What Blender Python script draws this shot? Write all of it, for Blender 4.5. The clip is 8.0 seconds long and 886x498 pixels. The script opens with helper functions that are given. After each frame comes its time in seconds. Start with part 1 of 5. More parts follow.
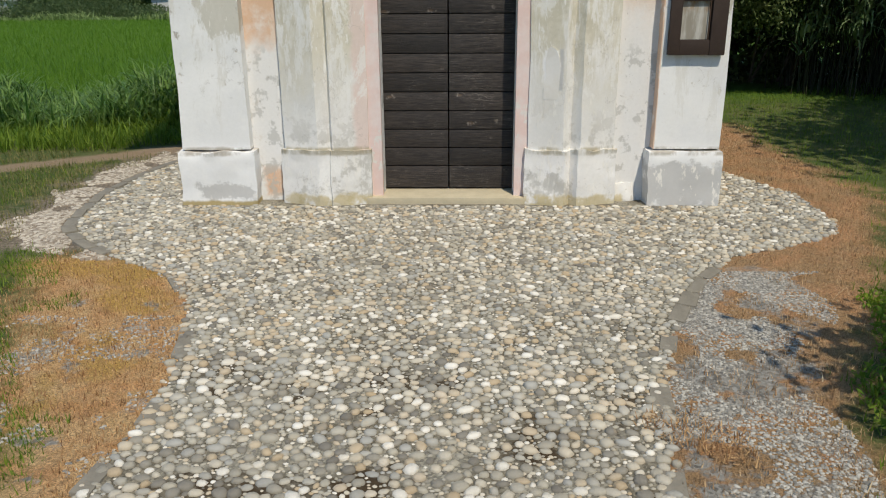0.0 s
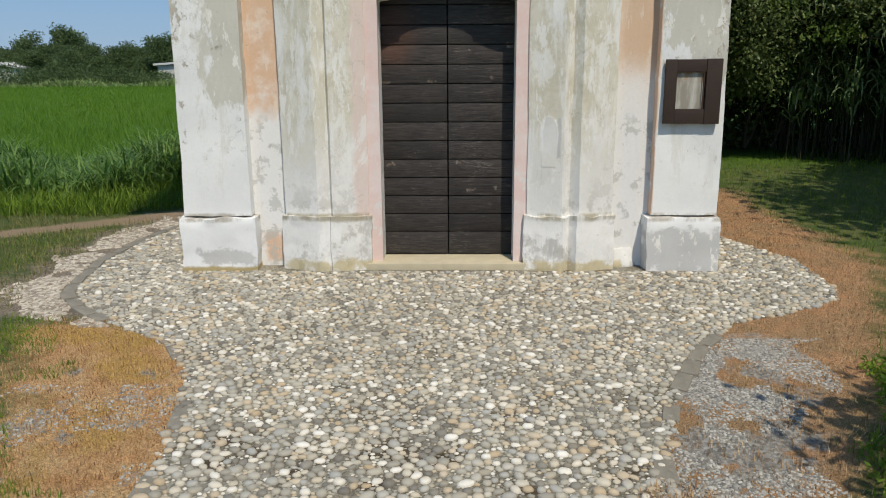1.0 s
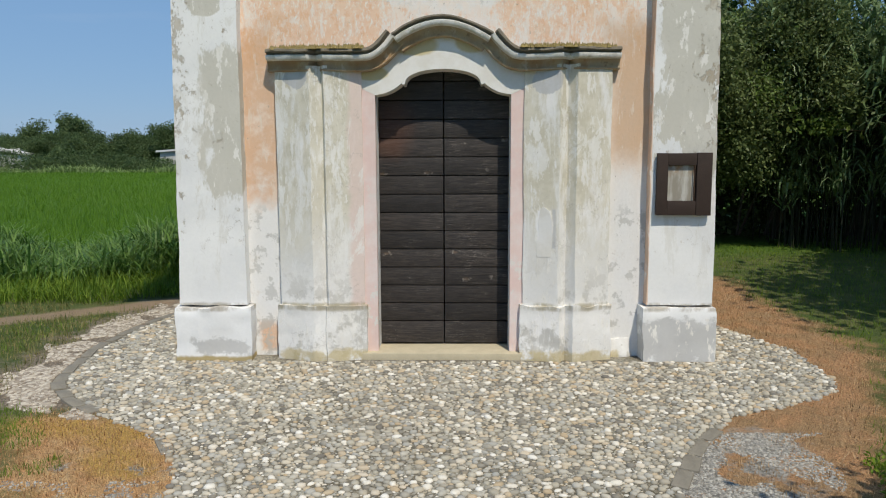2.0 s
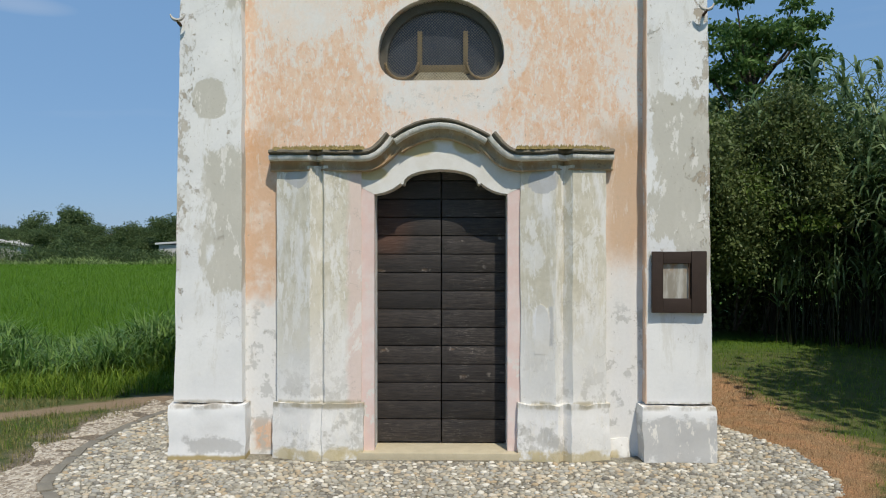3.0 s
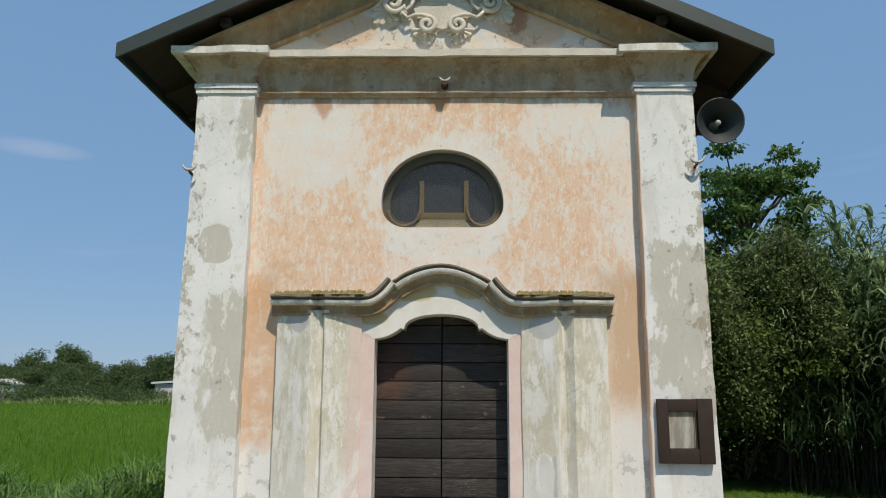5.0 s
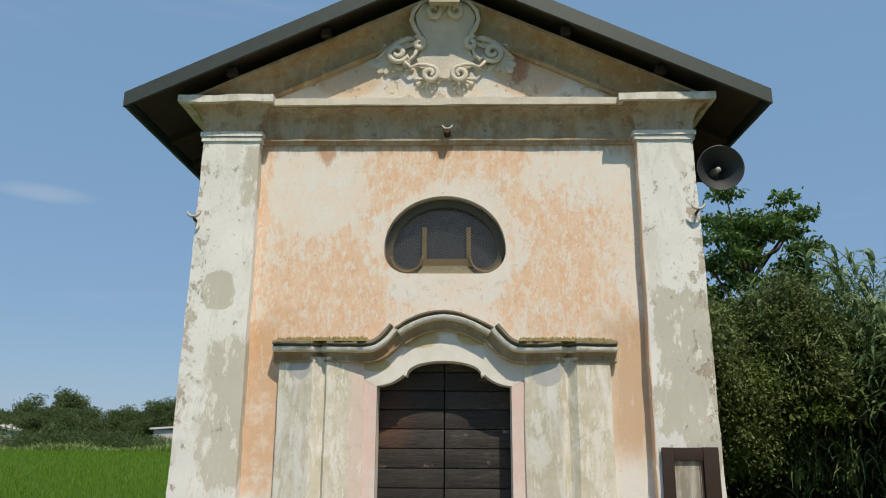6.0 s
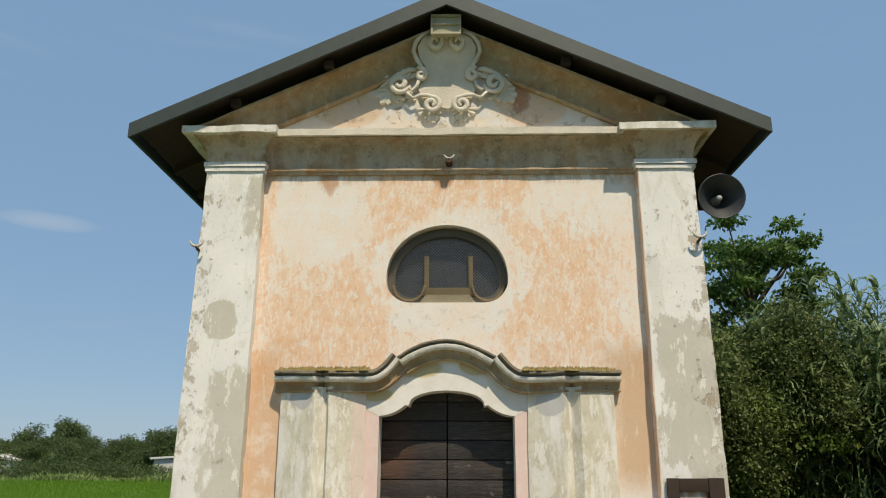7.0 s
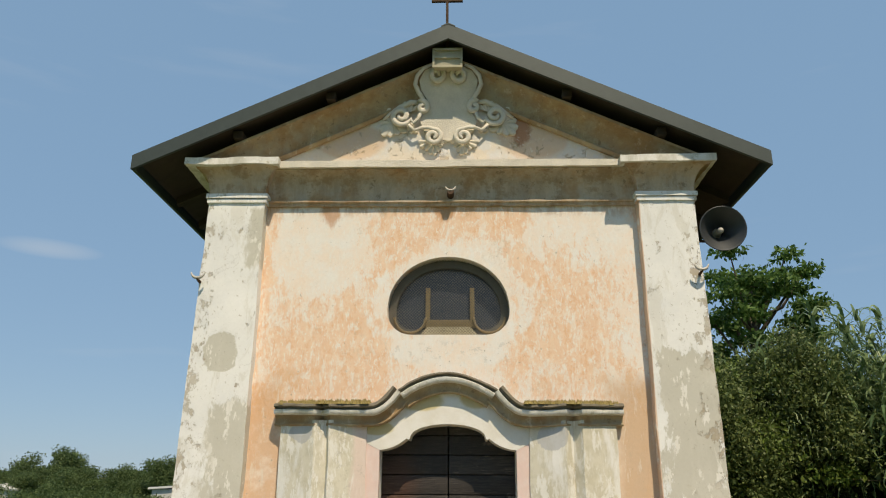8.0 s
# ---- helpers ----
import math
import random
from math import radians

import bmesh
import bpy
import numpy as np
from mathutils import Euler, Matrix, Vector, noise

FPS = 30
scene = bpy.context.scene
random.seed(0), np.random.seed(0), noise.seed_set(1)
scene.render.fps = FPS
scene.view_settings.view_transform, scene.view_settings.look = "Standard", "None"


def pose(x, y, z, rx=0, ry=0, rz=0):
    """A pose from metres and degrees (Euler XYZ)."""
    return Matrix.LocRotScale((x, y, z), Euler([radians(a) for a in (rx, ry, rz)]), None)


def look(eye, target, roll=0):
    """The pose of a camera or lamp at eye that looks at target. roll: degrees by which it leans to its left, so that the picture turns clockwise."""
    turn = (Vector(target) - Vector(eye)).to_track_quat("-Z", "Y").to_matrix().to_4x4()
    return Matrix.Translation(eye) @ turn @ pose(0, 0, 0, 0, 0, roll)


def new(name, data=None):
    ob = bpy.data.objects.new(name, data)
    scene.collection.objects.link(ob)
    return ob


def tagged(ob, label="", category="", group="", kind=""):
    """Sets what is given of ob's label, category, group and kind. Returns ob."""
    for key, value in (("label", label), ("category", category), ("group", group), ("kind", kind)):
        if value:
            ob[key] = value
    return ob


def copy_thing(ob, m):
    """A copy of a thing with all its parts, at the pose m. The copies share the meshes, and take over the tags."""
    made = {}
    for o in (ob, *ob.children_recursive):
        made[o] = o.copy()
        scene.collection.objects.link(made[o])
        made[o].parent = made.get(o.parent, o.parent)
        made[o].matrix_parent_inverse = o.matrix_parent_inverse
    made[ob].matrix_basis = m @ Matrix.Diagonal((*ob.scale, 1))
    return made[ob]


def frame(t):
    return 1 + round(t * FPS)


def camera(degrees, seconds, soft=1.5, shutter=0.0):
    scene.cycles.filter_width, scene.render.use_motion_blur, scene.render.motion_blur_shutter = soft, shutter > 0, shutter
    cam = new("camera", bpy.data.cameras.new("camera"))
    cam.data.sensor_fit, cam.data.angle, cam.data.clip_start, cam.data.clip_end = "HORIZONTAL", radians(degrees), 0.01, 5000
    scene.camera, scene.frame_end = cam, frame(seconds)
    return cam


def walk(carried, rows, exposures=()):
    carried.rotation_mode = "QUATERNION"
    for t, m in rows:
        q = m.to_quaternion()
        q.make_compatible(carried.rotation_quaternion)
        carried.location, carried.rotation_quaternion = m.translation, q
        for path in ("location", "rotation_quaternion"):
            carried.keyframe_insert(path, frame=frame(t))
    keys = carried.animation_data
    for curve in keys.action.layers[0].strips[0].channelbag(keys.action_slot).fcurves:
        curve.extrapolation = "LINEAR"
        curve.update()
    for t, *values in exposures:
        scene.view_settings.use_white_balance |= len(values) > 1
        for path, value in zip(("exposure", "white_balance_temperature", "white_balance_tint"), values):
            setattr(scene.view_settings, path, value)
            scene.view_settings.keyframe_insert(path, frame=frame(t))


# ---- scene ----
cam = camera(61.7, 8.0, 1.1)
PATH = [
    (0, (0.151, -6.722, 1.73), (0.093, -4.826, 1.094), -0.4),
    (0.5, (0.152, -6.714, 1.747), (0.093, -4.797, 1.18), -0.3),
    (1, (0.15, -6.716, 1.765), (0.093, -4.774, 1.289), -0.4),
    (1.5, (0.159, -6.717, 1.783), (0.105, -4.753, 1.41), -0.5),
    (2.8, (0.149, -6.731, 1.852), (0.113, -4.732, 1.801), 0.3),
    (3, (0.15, -6.754, 1.853), (0.111, -4.754, 1.849), 0.0),
    (3.5, (0.148, -6.764, 1.862), (0.109, -4.768, 1.973), 0.0),
    (4, (0.152, -6.762, 1.881), (0.112, -4.772, 2.081), -0.0),
    (4.5, (0.157, -6.758, 1.892), (0.117, -4.78, 2.181), 0.2),
    (6, (0.147, -6.78, 1.923), (0.1, -4.84, 2.406), 0.3),
    (6.5, (0.152, -6.782, 1.931), (0.1, -4.852, 2.452), 0.3),
    (7, (0.148, -6.789, 1.937), (0.095, -4.868, 2.491), 0.2),
    (7.5, (0.153, -6.79, 1.95), (0.097, -4.879, 2.537), 0.2),
    (8, (0.147, -6.794, 1.978), (0.091, -4.895, 2.603), 0.3),
]
walk(cam, [(t, look(eye, target, roll)) for t, eye, target, roll in PATH], [(0.0, 0.10, 6700, 10), (1.5, 0.13, 6550, 10), (3.5, 0.14, 6500, 10), (4.5, 0.14, 6650, 10), (6.5, 0.22, 7400, 10), (8.0, 0.30, 7900, 10)])

# ---- light ----
SUN_FROM = Vector((0.087, -0.22, 0.37)).normalized()
world = bpy.data.worlds.new("world")
scene.world = world
world.use_nodes = True
wn = world.node_tree
sky = wn.nodes.new("ShaderNodeTexSky")
sky.sky_type = "NISHITA"
sky.sun_disc = False
sky.sun_elevation = math.asin(SUN_FROM.z)
sky.sun_rotation = math.atan2(SUN_FROM.x, SUN_FROM.y)
sky.air_density, sky.dust_density, sky.ozone_density = 1.0, 0.35, 1.2
wn.nodes["Background"].inputs["Strength"].default_value = 0.115
haze = wn.nodes.new("ShaderNodeMix")
haze.data_type = "RGBA"
haze.inputs[0].default_value = 0.80
haze.inputs[7].default_value = (1.36, 2.66, 4.68, 1)
wn.links.new(sky.outputs["Color"], haze.inputs[6])
# thin wisps of cloud
wco = wn.nodes.new("ShaderNodeTexCoord")
wmap = wn.nodes.new("ShaderNodeMapping")
wmap.inputs["Scale"].default_value = (1.2, 1.2, 9.0)
wnoise = wn.nodes.new("ShaderNodeTexNoise")
wnoise.inputs["Scale"].default_value, wnoise.inputs["Detail"].default_value = 2.6, 6.0
wrange = wn.nodes.new("ShaderNodeMapRange")
wrange.inputs["From Min"].default_value, wrange.inputs["From Max"].default_value, wrange.inputs["To Max"].default_value = 0.60, 0.80, 0.10
cloud = wn.nodes.new("ShaderNodeMix")
cloud.data_type = "RGBA"
cloud.inputs[7].default_value = (4.6, 5.0, 5.6, 1)
wn.links.new(wco.outputs["Generated"], wmap.inputs["Vector"])
wn.links.new(wmap.outputs[0], wnoise.inputs["Vector"])
wn.links.new(wnoise.outputs[0], wrange.inputs["Value"])
# one longer wisp low over the field


def world_math(op, a, b):
    n = wn.nodes.new("ShaderNodeMath")
    n.operation = op
    for v, socket in ((a, n.inputs[0]), (b, n.inputs[1])):
        if isinstance(v, (int, float)):
            socket.default_value = v
        else:
            wn.links.new(v, socket)
    return n.outputs[0]


wsep = wn.nodes.new("ShaderNodeSeparateXYZ")
wn.links.new(wco.outputs["Generated"], wsep.inputs[0])
wu = world_math("DIVIDE", world_math("SUBTRACT", world_math("DIVIDE", wsep.outputs[0], world_math("MAXIMUM", wsep.outputs[1], 0.05)), -0.60), 0.085)
wv = world_math("DIVIDE", world_math("SUBTRACT", wsep.outputs[2], 0.275), 0.012)
wd = world_math("ADD", world_math("MULTIPLY", wu, wu), world_math("MULTIPLY", wv, wv))
wd = world_math("SUBTRACT", world_math("ADD", 0.55, world_math("MULTIPLY", wnoise.outputs[0], 0.9)), wd)
wisp = world_math("MULTIPLY", world_math("MINIMUM", world_math("MAXIMUM", wd, 0.0), 1.0), 0.22)
wn.links.new(world_math("ADD", wrange.outputs["Result"], wisp), cloud.inputs[0])
wn.links.new(haze.outputs[2], cloud.inputs[6])
wn.links.new(cloud.outputs[2], wn.nodes["Background"].inputs["Color"])
sun = new("sun", bpy.data.lights.new("sun", "SUN"))
sun.data.energy, sun.data.angle, sun.data.color = 3.3, radians(0.5), (1.0, 0.93, 0.80)
sun.matrix_world = look(SUN_FROM * 40, (0, 0, 0))


# ---- materials ----
class Mat:
    """A node material, built by short calls."""

    def __init__(self, name):
        self.m = bpy.data.materials.new(name)
        self.m.use_nodes = True
        self.t = self.m.node_tree
        self.bsdf = self.t.nodes["Principled BSDF"]
        self.co = self.add("ShaderNodeTexCoord").outputs["Object"]
        sep = self.add("ShaderNodeSeparateXYZ")
        self.put(self.co, sep.inputs[0])
        self.x, self.y, self.z = sep.outputs

    def add(self, kind):
        return self.t.nodes.new(kind)

    def put(self, v, socket):
        if isinstance(v, bpy.types.NodeSocket):
            self.t.links.new(v, socket)
        elif isinstance(v, tuple) and len(v) == 3 and socket.type == "RGBA":
            socket.default_value = (*v, 1)
        else:
            socket.default_value = v

    def math(self, op, a, b=0.0):
        n = self.add("ShaderNodeMath")
        n.operation = op
        self.put(a, n.inputs[0])
        self.put(b, n.inputs[1])
        return n.outputs[0]

    def stretched(self, sx, sy, sz):
        n = self.add("ShaderNodeMapping")
        self.put(self.co, n.inputs["Vector"])
        n.inputs["Scale"].default_value = (sx, sy, sz)
        return n.outputs[0]

    def noise(self, scale, detail=5.0, rough=0.6, vec=None, distort=0.0):
        n = self.add("ShaderNodeTexNoise")
        self.put(self.co if vec is None else vec, n.inputs["Vector"])
        n.inputs["Scale"].default_value = scale
        n.inputs["Detail"].default_value = detail
        n.inputs["Roughness"].default_value = rough
        n.inputs["Distortion"].default_value = distort
        return n.outputs[0]

    def cells(self, scale, vec=None, feature="F1"):
        n = self.add("ShaderNodeTexVoronoi")
        n.feature = feature
        self.put(self.co if vec is None else vec, n.inputs["Vector"])
        n.inputs["Scale"].default_value = scale
        return n

    def step(self, v, a, b):
        n = self.add("ShaderNodeMapRange")
        n.interpolation_type = "SMOOTHSTEP"
        self.put(v, n.inputs["Value"])
        n.inputs["From Min"].default_value, n.inputs["From Max"].default_value = a, b
        return n.outputs["Result"]

    def mix(self, f, a, b):
        n = self.add("ShaderNodeMix")
        n.data_type = "RGBA"
        self.put(f, n.inputs[0])
        self.put(a, n.inputs[6])
        self.put(b, n.inputs[7])
        return n.outputs[2]

    def tint(self, colour, lo=0.8, hi=1.2, v=None):
        """The colour times a value between lo and hi."""
        n = self.add("ShaderNodeMix")
        n.data_type, n.blend_type = "RGBA", "MULTIPLY"
        n.inputs[0].default_value = 1.0
        r = self.add("ShaderNodeMapRange")
        self.put(self.noise(6) if v is None else v, r.inputs["Value"])
        r.inputs["From Min"].default_value, r.inputs["From Max"].default_value = (0.3, 0.7) if v is None else (0.0, 1.0)
        r.inputs["To Min"].default_value, r.inputs["To Max"].default_value = lo, hi
        self.put(colour, n.inputs[6])
        self.put(r.outputs["Result"], n.inputs[7])
        return n.outputs[2]

    def box(self, u0, u1, v0, v1, wob, soft=0.04, amount=0.25, u=None, v=None):
        """A patch with a ragged edge: 1 inside, 0 outside. wob: a noise that bends its edge."""
        u, v = self.x if u is None else u, self.z if v is None else v
        d = self.math("MINIMUM", self.math("MINIMUM", self.math("SUBTRACT", u, u0), self.math("SUBTRACT", u1, u)),
                      self.math("MINIMUM", self.math("SUBTRACT", v, v0), self.math("SUBTRACT", v1, v)))
        d = self.math("ADD", d, self.math("MULTIPLY", self.math("SUBTRACT", wob, 0.5), amount))
        return self.step(d, -soft, soft)

    def blob(self, cu, cv, ru, rv, wob, soft=0.12, amount=0.8, u=None, v=None):
        u, v = self.x if u is None else u, self.z if v is None else v
        a = self.math("DIVIDE", self.math("SUBTRACT", u, cu), ru)
        b = self.math("DIVIDE", self.math("SUBTRACT", v, cv), rv)
        d = self.math("SQRT", self.math("ADD", self.math("MULTIPLY", a, a), self.math("MULTIPLY", b, b)))
        d = self.math("ADD", self.math("SUBTRACT", 1.0, d), self.math("MULTIPLY", self.math("SUBTRACT", wob, 0.5), amount))
        return self.step(d, -soft, soft)

    def both(self, a, b):
        return self.math("MULTIPLY", a, b)

    def either(self, *masks):
        out = masks[0]
        for k in masks[1:]:
            out = self.math("MAXIMUM", out, k)
        return out

    def done(self, colour, rough=0.9, bump=None, depth=0.005, metal=0.0, spec=0.3):
        self.put(colour, self.bsdf.inputs["Base Color"])
        self.put(rough, self.bsdf.inputs["Roughness"])
        self.put(metal, self.bsdf.inputs["Metallic"])
        self.put(spec, self.bsdf.inputs["Specular IOR Level"])
        if bump is not None:
            n = self.add("ShaderNodeBump")
            n.inputs["Strength"].default_value = 1.0
            n.inputs["Distance"].default_value = depth
            self.put(bump, n.inputs["Height"])
            self.t.links.new(n.outputs[0], self.bsdf.inputs["Normal"])
        return self.m


def simple(name, colour, rough=0.8, lo=0.75, hi=1.2, scale=8.0, depth=0.002, metal=0.0, spec=0.3):
    g = Mat(name)
    n = g.noise(scale, 6)
    fine = g.noise(scale * 9, 4)
    c = g.tint(g.tint(colour, lo, hi, n), 0.9, 1.1, fine)
    return g.done(c, rough, fine, depth, metal, spec)


def wall_plaster():
    g = Mat("peeling_peach_plaster")
    mid, fine = g.noise(4.5, 9, 0.68), g.noise(34, 6, 0.7)
    patch = g.noise(2.1, 9, 0.68, g.stretched(1, 1, 0.6), 0.3)
    base = g.mix(g.step(mid, 0.38, 0.62), (0.84, 0.74, 0.65), (0.82, 0.785, 0.74))
    base = g.mix(g.step(g.math("ADD", g.z, g.math("MULTIPLY", mid, 0.6)), 2.3, 1.5), base, (0.79, 0.775, 0.75))
    # peach wash of the upper wall, rubbed off in ragged patches; thickest low down and in an arc round the window
    upper = g.box(-1.9, 1.9, 2.62, 4.75, mid, 0.1, 0.3)
    thick = g.either(g.blob(-1.05, 3.15, 0.85, 0.62, patch, 0.5, 1.2), g.blob(-0.55, 4.25, 0.34, 0.55, patch, 0.5, 1.2), g.blob(1.05, 3.55, 0.62, 0.78, patch, 0.5, 1.2),
                     g.blob(0.35, 4.5, 0.5, 0.22, patch, 0.5, 1.2), g.box(-1.9, -1.66, 2.5, 4.7, mid, 0.08, 0.2))
    bare = g.either(g.blob(-1.25, 4.25, 0.5, 0.45, mid, 0.3, 0.6), g.blob(0.0, 3.62, 0.74, 0.60, mid, 0.08, 0.35), g.blob(1.25, 4.35, 0.55, 0.32, mid, 0.3, 0.6), g.blob(0.0, 3.05, 0.12, 0.32, mid, 0.1, 0.5))
    cover = g.math("SUBTRACT", g.math("MULTIPLY", thick, 0.085), g.math("MULTIPLY", bare, 0.075))
    rub = g.noise(8.5, 11, 0.78, g.stretched(1.25, 1, 0.55), 0.4)
    worn = g.step(g.math("ADD", g.math("ADD", g.math("MULTIPLY", patch, 0.35), g.math("MULTIPLY", rub, 0.65)), cover), 0.505, 0.58)
    faint = g.step(g.math("ADD", g.noise(2.6, 8, 0.7), cover), 0.40, 0.60)
    c = g.mix(g.both(upper, g.math("MULTIPLY", faint, 0.5)), base, (0.85, 0.70, 0.58))
    tone = g.mix(g.step(g.noise(5, 7, 0.7), 0.35, 0.65), (0.84, 0.59, 0.41), (0.80, 0.485, 0.29))
    c = g.mix(g.both(upper, g.math("MULTIPLY", worn, 0.74)), c, tone)
    deep = g.step(g.math("ADD", g.noise(11, 10, 0.8, g.stretched(1.2, 1, 0.7)), g.math("MULTIPLY", cover, 0.6)), 0.565, 0.61)
    c = g.mix(g.both(upper, g.math("MULTIPLY", deep, 0.5)), c, (0.76, 0.43, 0.235))
    # lighter scrapes, and a second, whiter coat in small islands
    specks = g.both(upper, g.step(g.noise(24, 9, 0.8, g.stretched(1.3, 1, 0.5)), 0.54, 0.585))
    c = g.mix(g.math("MULTIPLY", specks, 0.8), c, (0.84, 0.805, 0.75))
    islands = g.both(upper, g.step(g.noise(6.5, 10, 0.75, g.stretched(1.7, 1, 0.8), 0.5), 0.54, 0.60))
    c = g.mix(g.math("MULTIPLY", islands, 0.6), c, (0.82, 0.80, 0.765))
    # damp streaks under the window
    stain = g.both(g.box(-0.6, 0.6, 3.12, 3.30, mid, 0.05, 0.2), g.step(g.noise(11, 8, 0.75), 0.54, 0.60))
    c = g.mix(g.math("MULTIPLY", stain, 0.45), c, (0.50, 0.48, 0.44))
    # strips beside the portal
    left = g.either(g.box(-1.9, -1.44, 1.35, 2.95, patch, 0.12, 0.8), g.box(-1.7, -1.44, 0.02, 0.26, mid, 0.04, 0.25))
    right = g.box(1.44, 1.9, 1.75, 2.95, patch, 0.15, 0.6)
    c = g.mix(g.math("MULTIPLY", left, g.math("MULTIPLY", g.step(mid, 0.25, 0.55), 0.8)), c, (0.68, 0.40, 0.22))
    c = g.mix(g.math("MULTIPLY", right, 0.8), c, (0.62, 0.40, 0.235))
    scraped = g.both(g.either(left, right), g.step(g.noise(7, 8, 0.7, g.stretched(1.6, 1, 0.35)), 0.56, 0.62))
    c = g.mix(g.math("MULTIPLY", scraped, 0.7), c, (0.76, 0.66, 0.56))
    low = g.both(g.box(-1.9, 1.9, -0.2, 1.3, mid, 0.1, 0.4), g.step(mid, 0.53, 0.57))
    c = g.mix(g.math("MULTIPLY", low, 0.7), c, (0.50, 0.49, 0.46))
    # rust and damp below the moulding
    drip = g.noise(9, 8, 0.7, g.stretched(1, 1, 0.4))
    rust = g.either(g.blob(-0.05, 4.63, 0.12, 0.13, drip, 0.3, 2.2), g.blob(-1.15, 4.62, 0.08, 0.16, drip, 0.3, 2.2))
    c = g.mix(g.math("MULTIPLY", rust, 0.7), c, (0.50, 0.22, 0.08))
    grime = g.both(g.step(g.noise(3.0, 9, 0.72), 0.53, 0.66), g.step(g.noise(26, 7, 0.75), 0.46, 0.60))
    c = g.mix(g.math("MULTIPLY", grime, 0.35), c, (0.50, 0.41, 0.31))
    under = g.both(g.box(-1.9, 1.9, 4.56, 4.75, mid, 0.04, 0.16), g.step(drip, 0.42, 0.58))
    c = g.mix(g.math("MULTIPLY", under, 0.55), c, (0.50, 0.30, 0.16))
    pits = g.either(g.step(g.noise(19, 6, 0.7), 0.635, 0.665), g.step(g.noise(42, 5, 0.7, g.stretched(1, 1, 1.6)), 0.675, 0.70))
    c = g.mix(g.math("MULTIPLY", pits, 0.6), c, (0.36, 0.31, 0.26))
    c = g.tint(c, 0.90, 1.08, fine)
    h = g.math("ADD", g.math("MULTIPLY", g.either(worn, specks), -0.22), g.math("ADD", g.math("MULTIPLY", mid, 0.5), g.math("MULTIPLY", fine, 0.16)))
    return g.done(c, 0.93, g.math("SUBTRACT", h, g.math("MULTIPLY", pits, 0.4)), 0.0032)


def pilaster_plaster():
    g = Mat("limewashed_plaster")
    big, mid, fine = g.noise(1.4, 6), g.noise(5.0, 9, 0.68), g.noise(34, 6, 0.7)
    tall = g.noise(5.0, 9, 0.7, g.stretched(1, 1, 0.4))
    c = g.mix(g.step(big, 0.4, 0.62), (0.83, 0.82, 0.795), (0.77, 0.765, 0.75))
    grey = g.either(g.blob(-2.08, 3.2, 0.16, 0.18, mid, 0.05, 1.0), g.box(-2.12, -1.7, 1.5, 2.75, tall, 0.03, 0.75),
                    g.box(-1.93, -1.7, 4.0, 4.6, tall, 0.03, 0.4), g.box(1.9, 2.45, 1.8, 3.15, tall, 0.03, 1.1),
                    g.blob(2.15, 2.2, 0.2, 0.28, mid, 0.05, 0.6), g.box(-2.26, -1.78, 0.02, 0.15, mid, 0.02, 0.35),
                    g.box(1.75, 2.5, -0.06, 0.34, mid, 0.03, 0.5))
    c = g.mix(g.math("MULTIPLY", grey, 0.85), c, g.mix(g.step(g.z, 0.4, 1.4), (0.50, 0.49, 0.47), (0.54, 0.51, 0.43)))
    flakes = g.both(grey, g.step(g.noise(8, 8, 0.7, g.stretched(1, 1, 0.4)), 0.57, 0.60))
    c = g.mix(flakes, c, (0.78, 0.75, 0.69))
    # chipped limewash, worst along the outer edges and high up
    rim = g.step(g.math("ABSOLUTE", g.x), 2.12, 2.36)
    chips = g.step(g.math("ADD", g.noise(10, 9, 0.75, g.stretched(1, 1, 0.7)), g.math("MULTIPLY", g.both(rim, g.step(g.z, 1.3, 2.4)), 0.09)), 0.615, 0.64)
    chips = g.both(chips, g.step(g.z, 0.5, 1.5))
    c = g.mix(g.math("MULTIPLY", chips, 0.8), c, g.mix(g.step(mid, 0.45, 0.55), (0.50, 0.45, 0.37), (0.40, 0.33, 0.24)))
    cracks = g.both(g.step(g.math("ABSOLUTE", g.math("SUBTRACT", g.noise(2.6, 7, 0.6), 0.5)), 0.006, 0.002), g.step(g.noise(2.0, 3), 0.54, 0.6))
    c = g.mix(g.math("MULTIPLY", cracks, 0.3), c, (0.30, 0.27, 0.23))
    smear = g.both(g.step(g.noise(3.2, 10, 0.75, g.stretched(1.6, 1, 0.5), 0.6), 0.52, 0.60), g.step(g.z, 0.3, 1.2))
    c = g.mix(g.math("MULTIPLY", smear, 0.45), c, (0.63, 0.60, 0.53))
    fleck = g.both(g.step(g.noise(28, 8, 0.78, g.stretched(1, 1, 0.7)), 0.60, 0.635), g.step(g.math("ADD", g.z, big), 1.8, 3.2))
    c = g.mix(g.math("MULTIPLY", fleck, 0.7), c, (0.42, 0.38, 0.31))
    dirt = g.both(g.box(-2.6, 2.6, 0.415, 0.475, mid, 0.015, 0.05), g.step(tall, 0.42, 0.58))
    c = g.mix(g.math("MULTIPLY", dirt, 0.7), c, (0.30, 0.25, 0.18))
    # the return towards the wall keeps its old peach paint
    c = g.mix(g.both(g.box(1.5, 1.834, 0.46, 4.66, mid, 0.004, 0.01), g.step(mid, 0.3, 0.5)), c, (0.70, 0.50, 0.37))
    ochre = g.box(-2.6, -1.7, -0.2, 0.0, mid, 0.015, 0.08)
    c = g.mix(g.math("MULTIPLY", ochre, 0.9), c, (0.40, 0.30, 0.11))
    c = g.tint(c, 0.92, 1.07, fine)
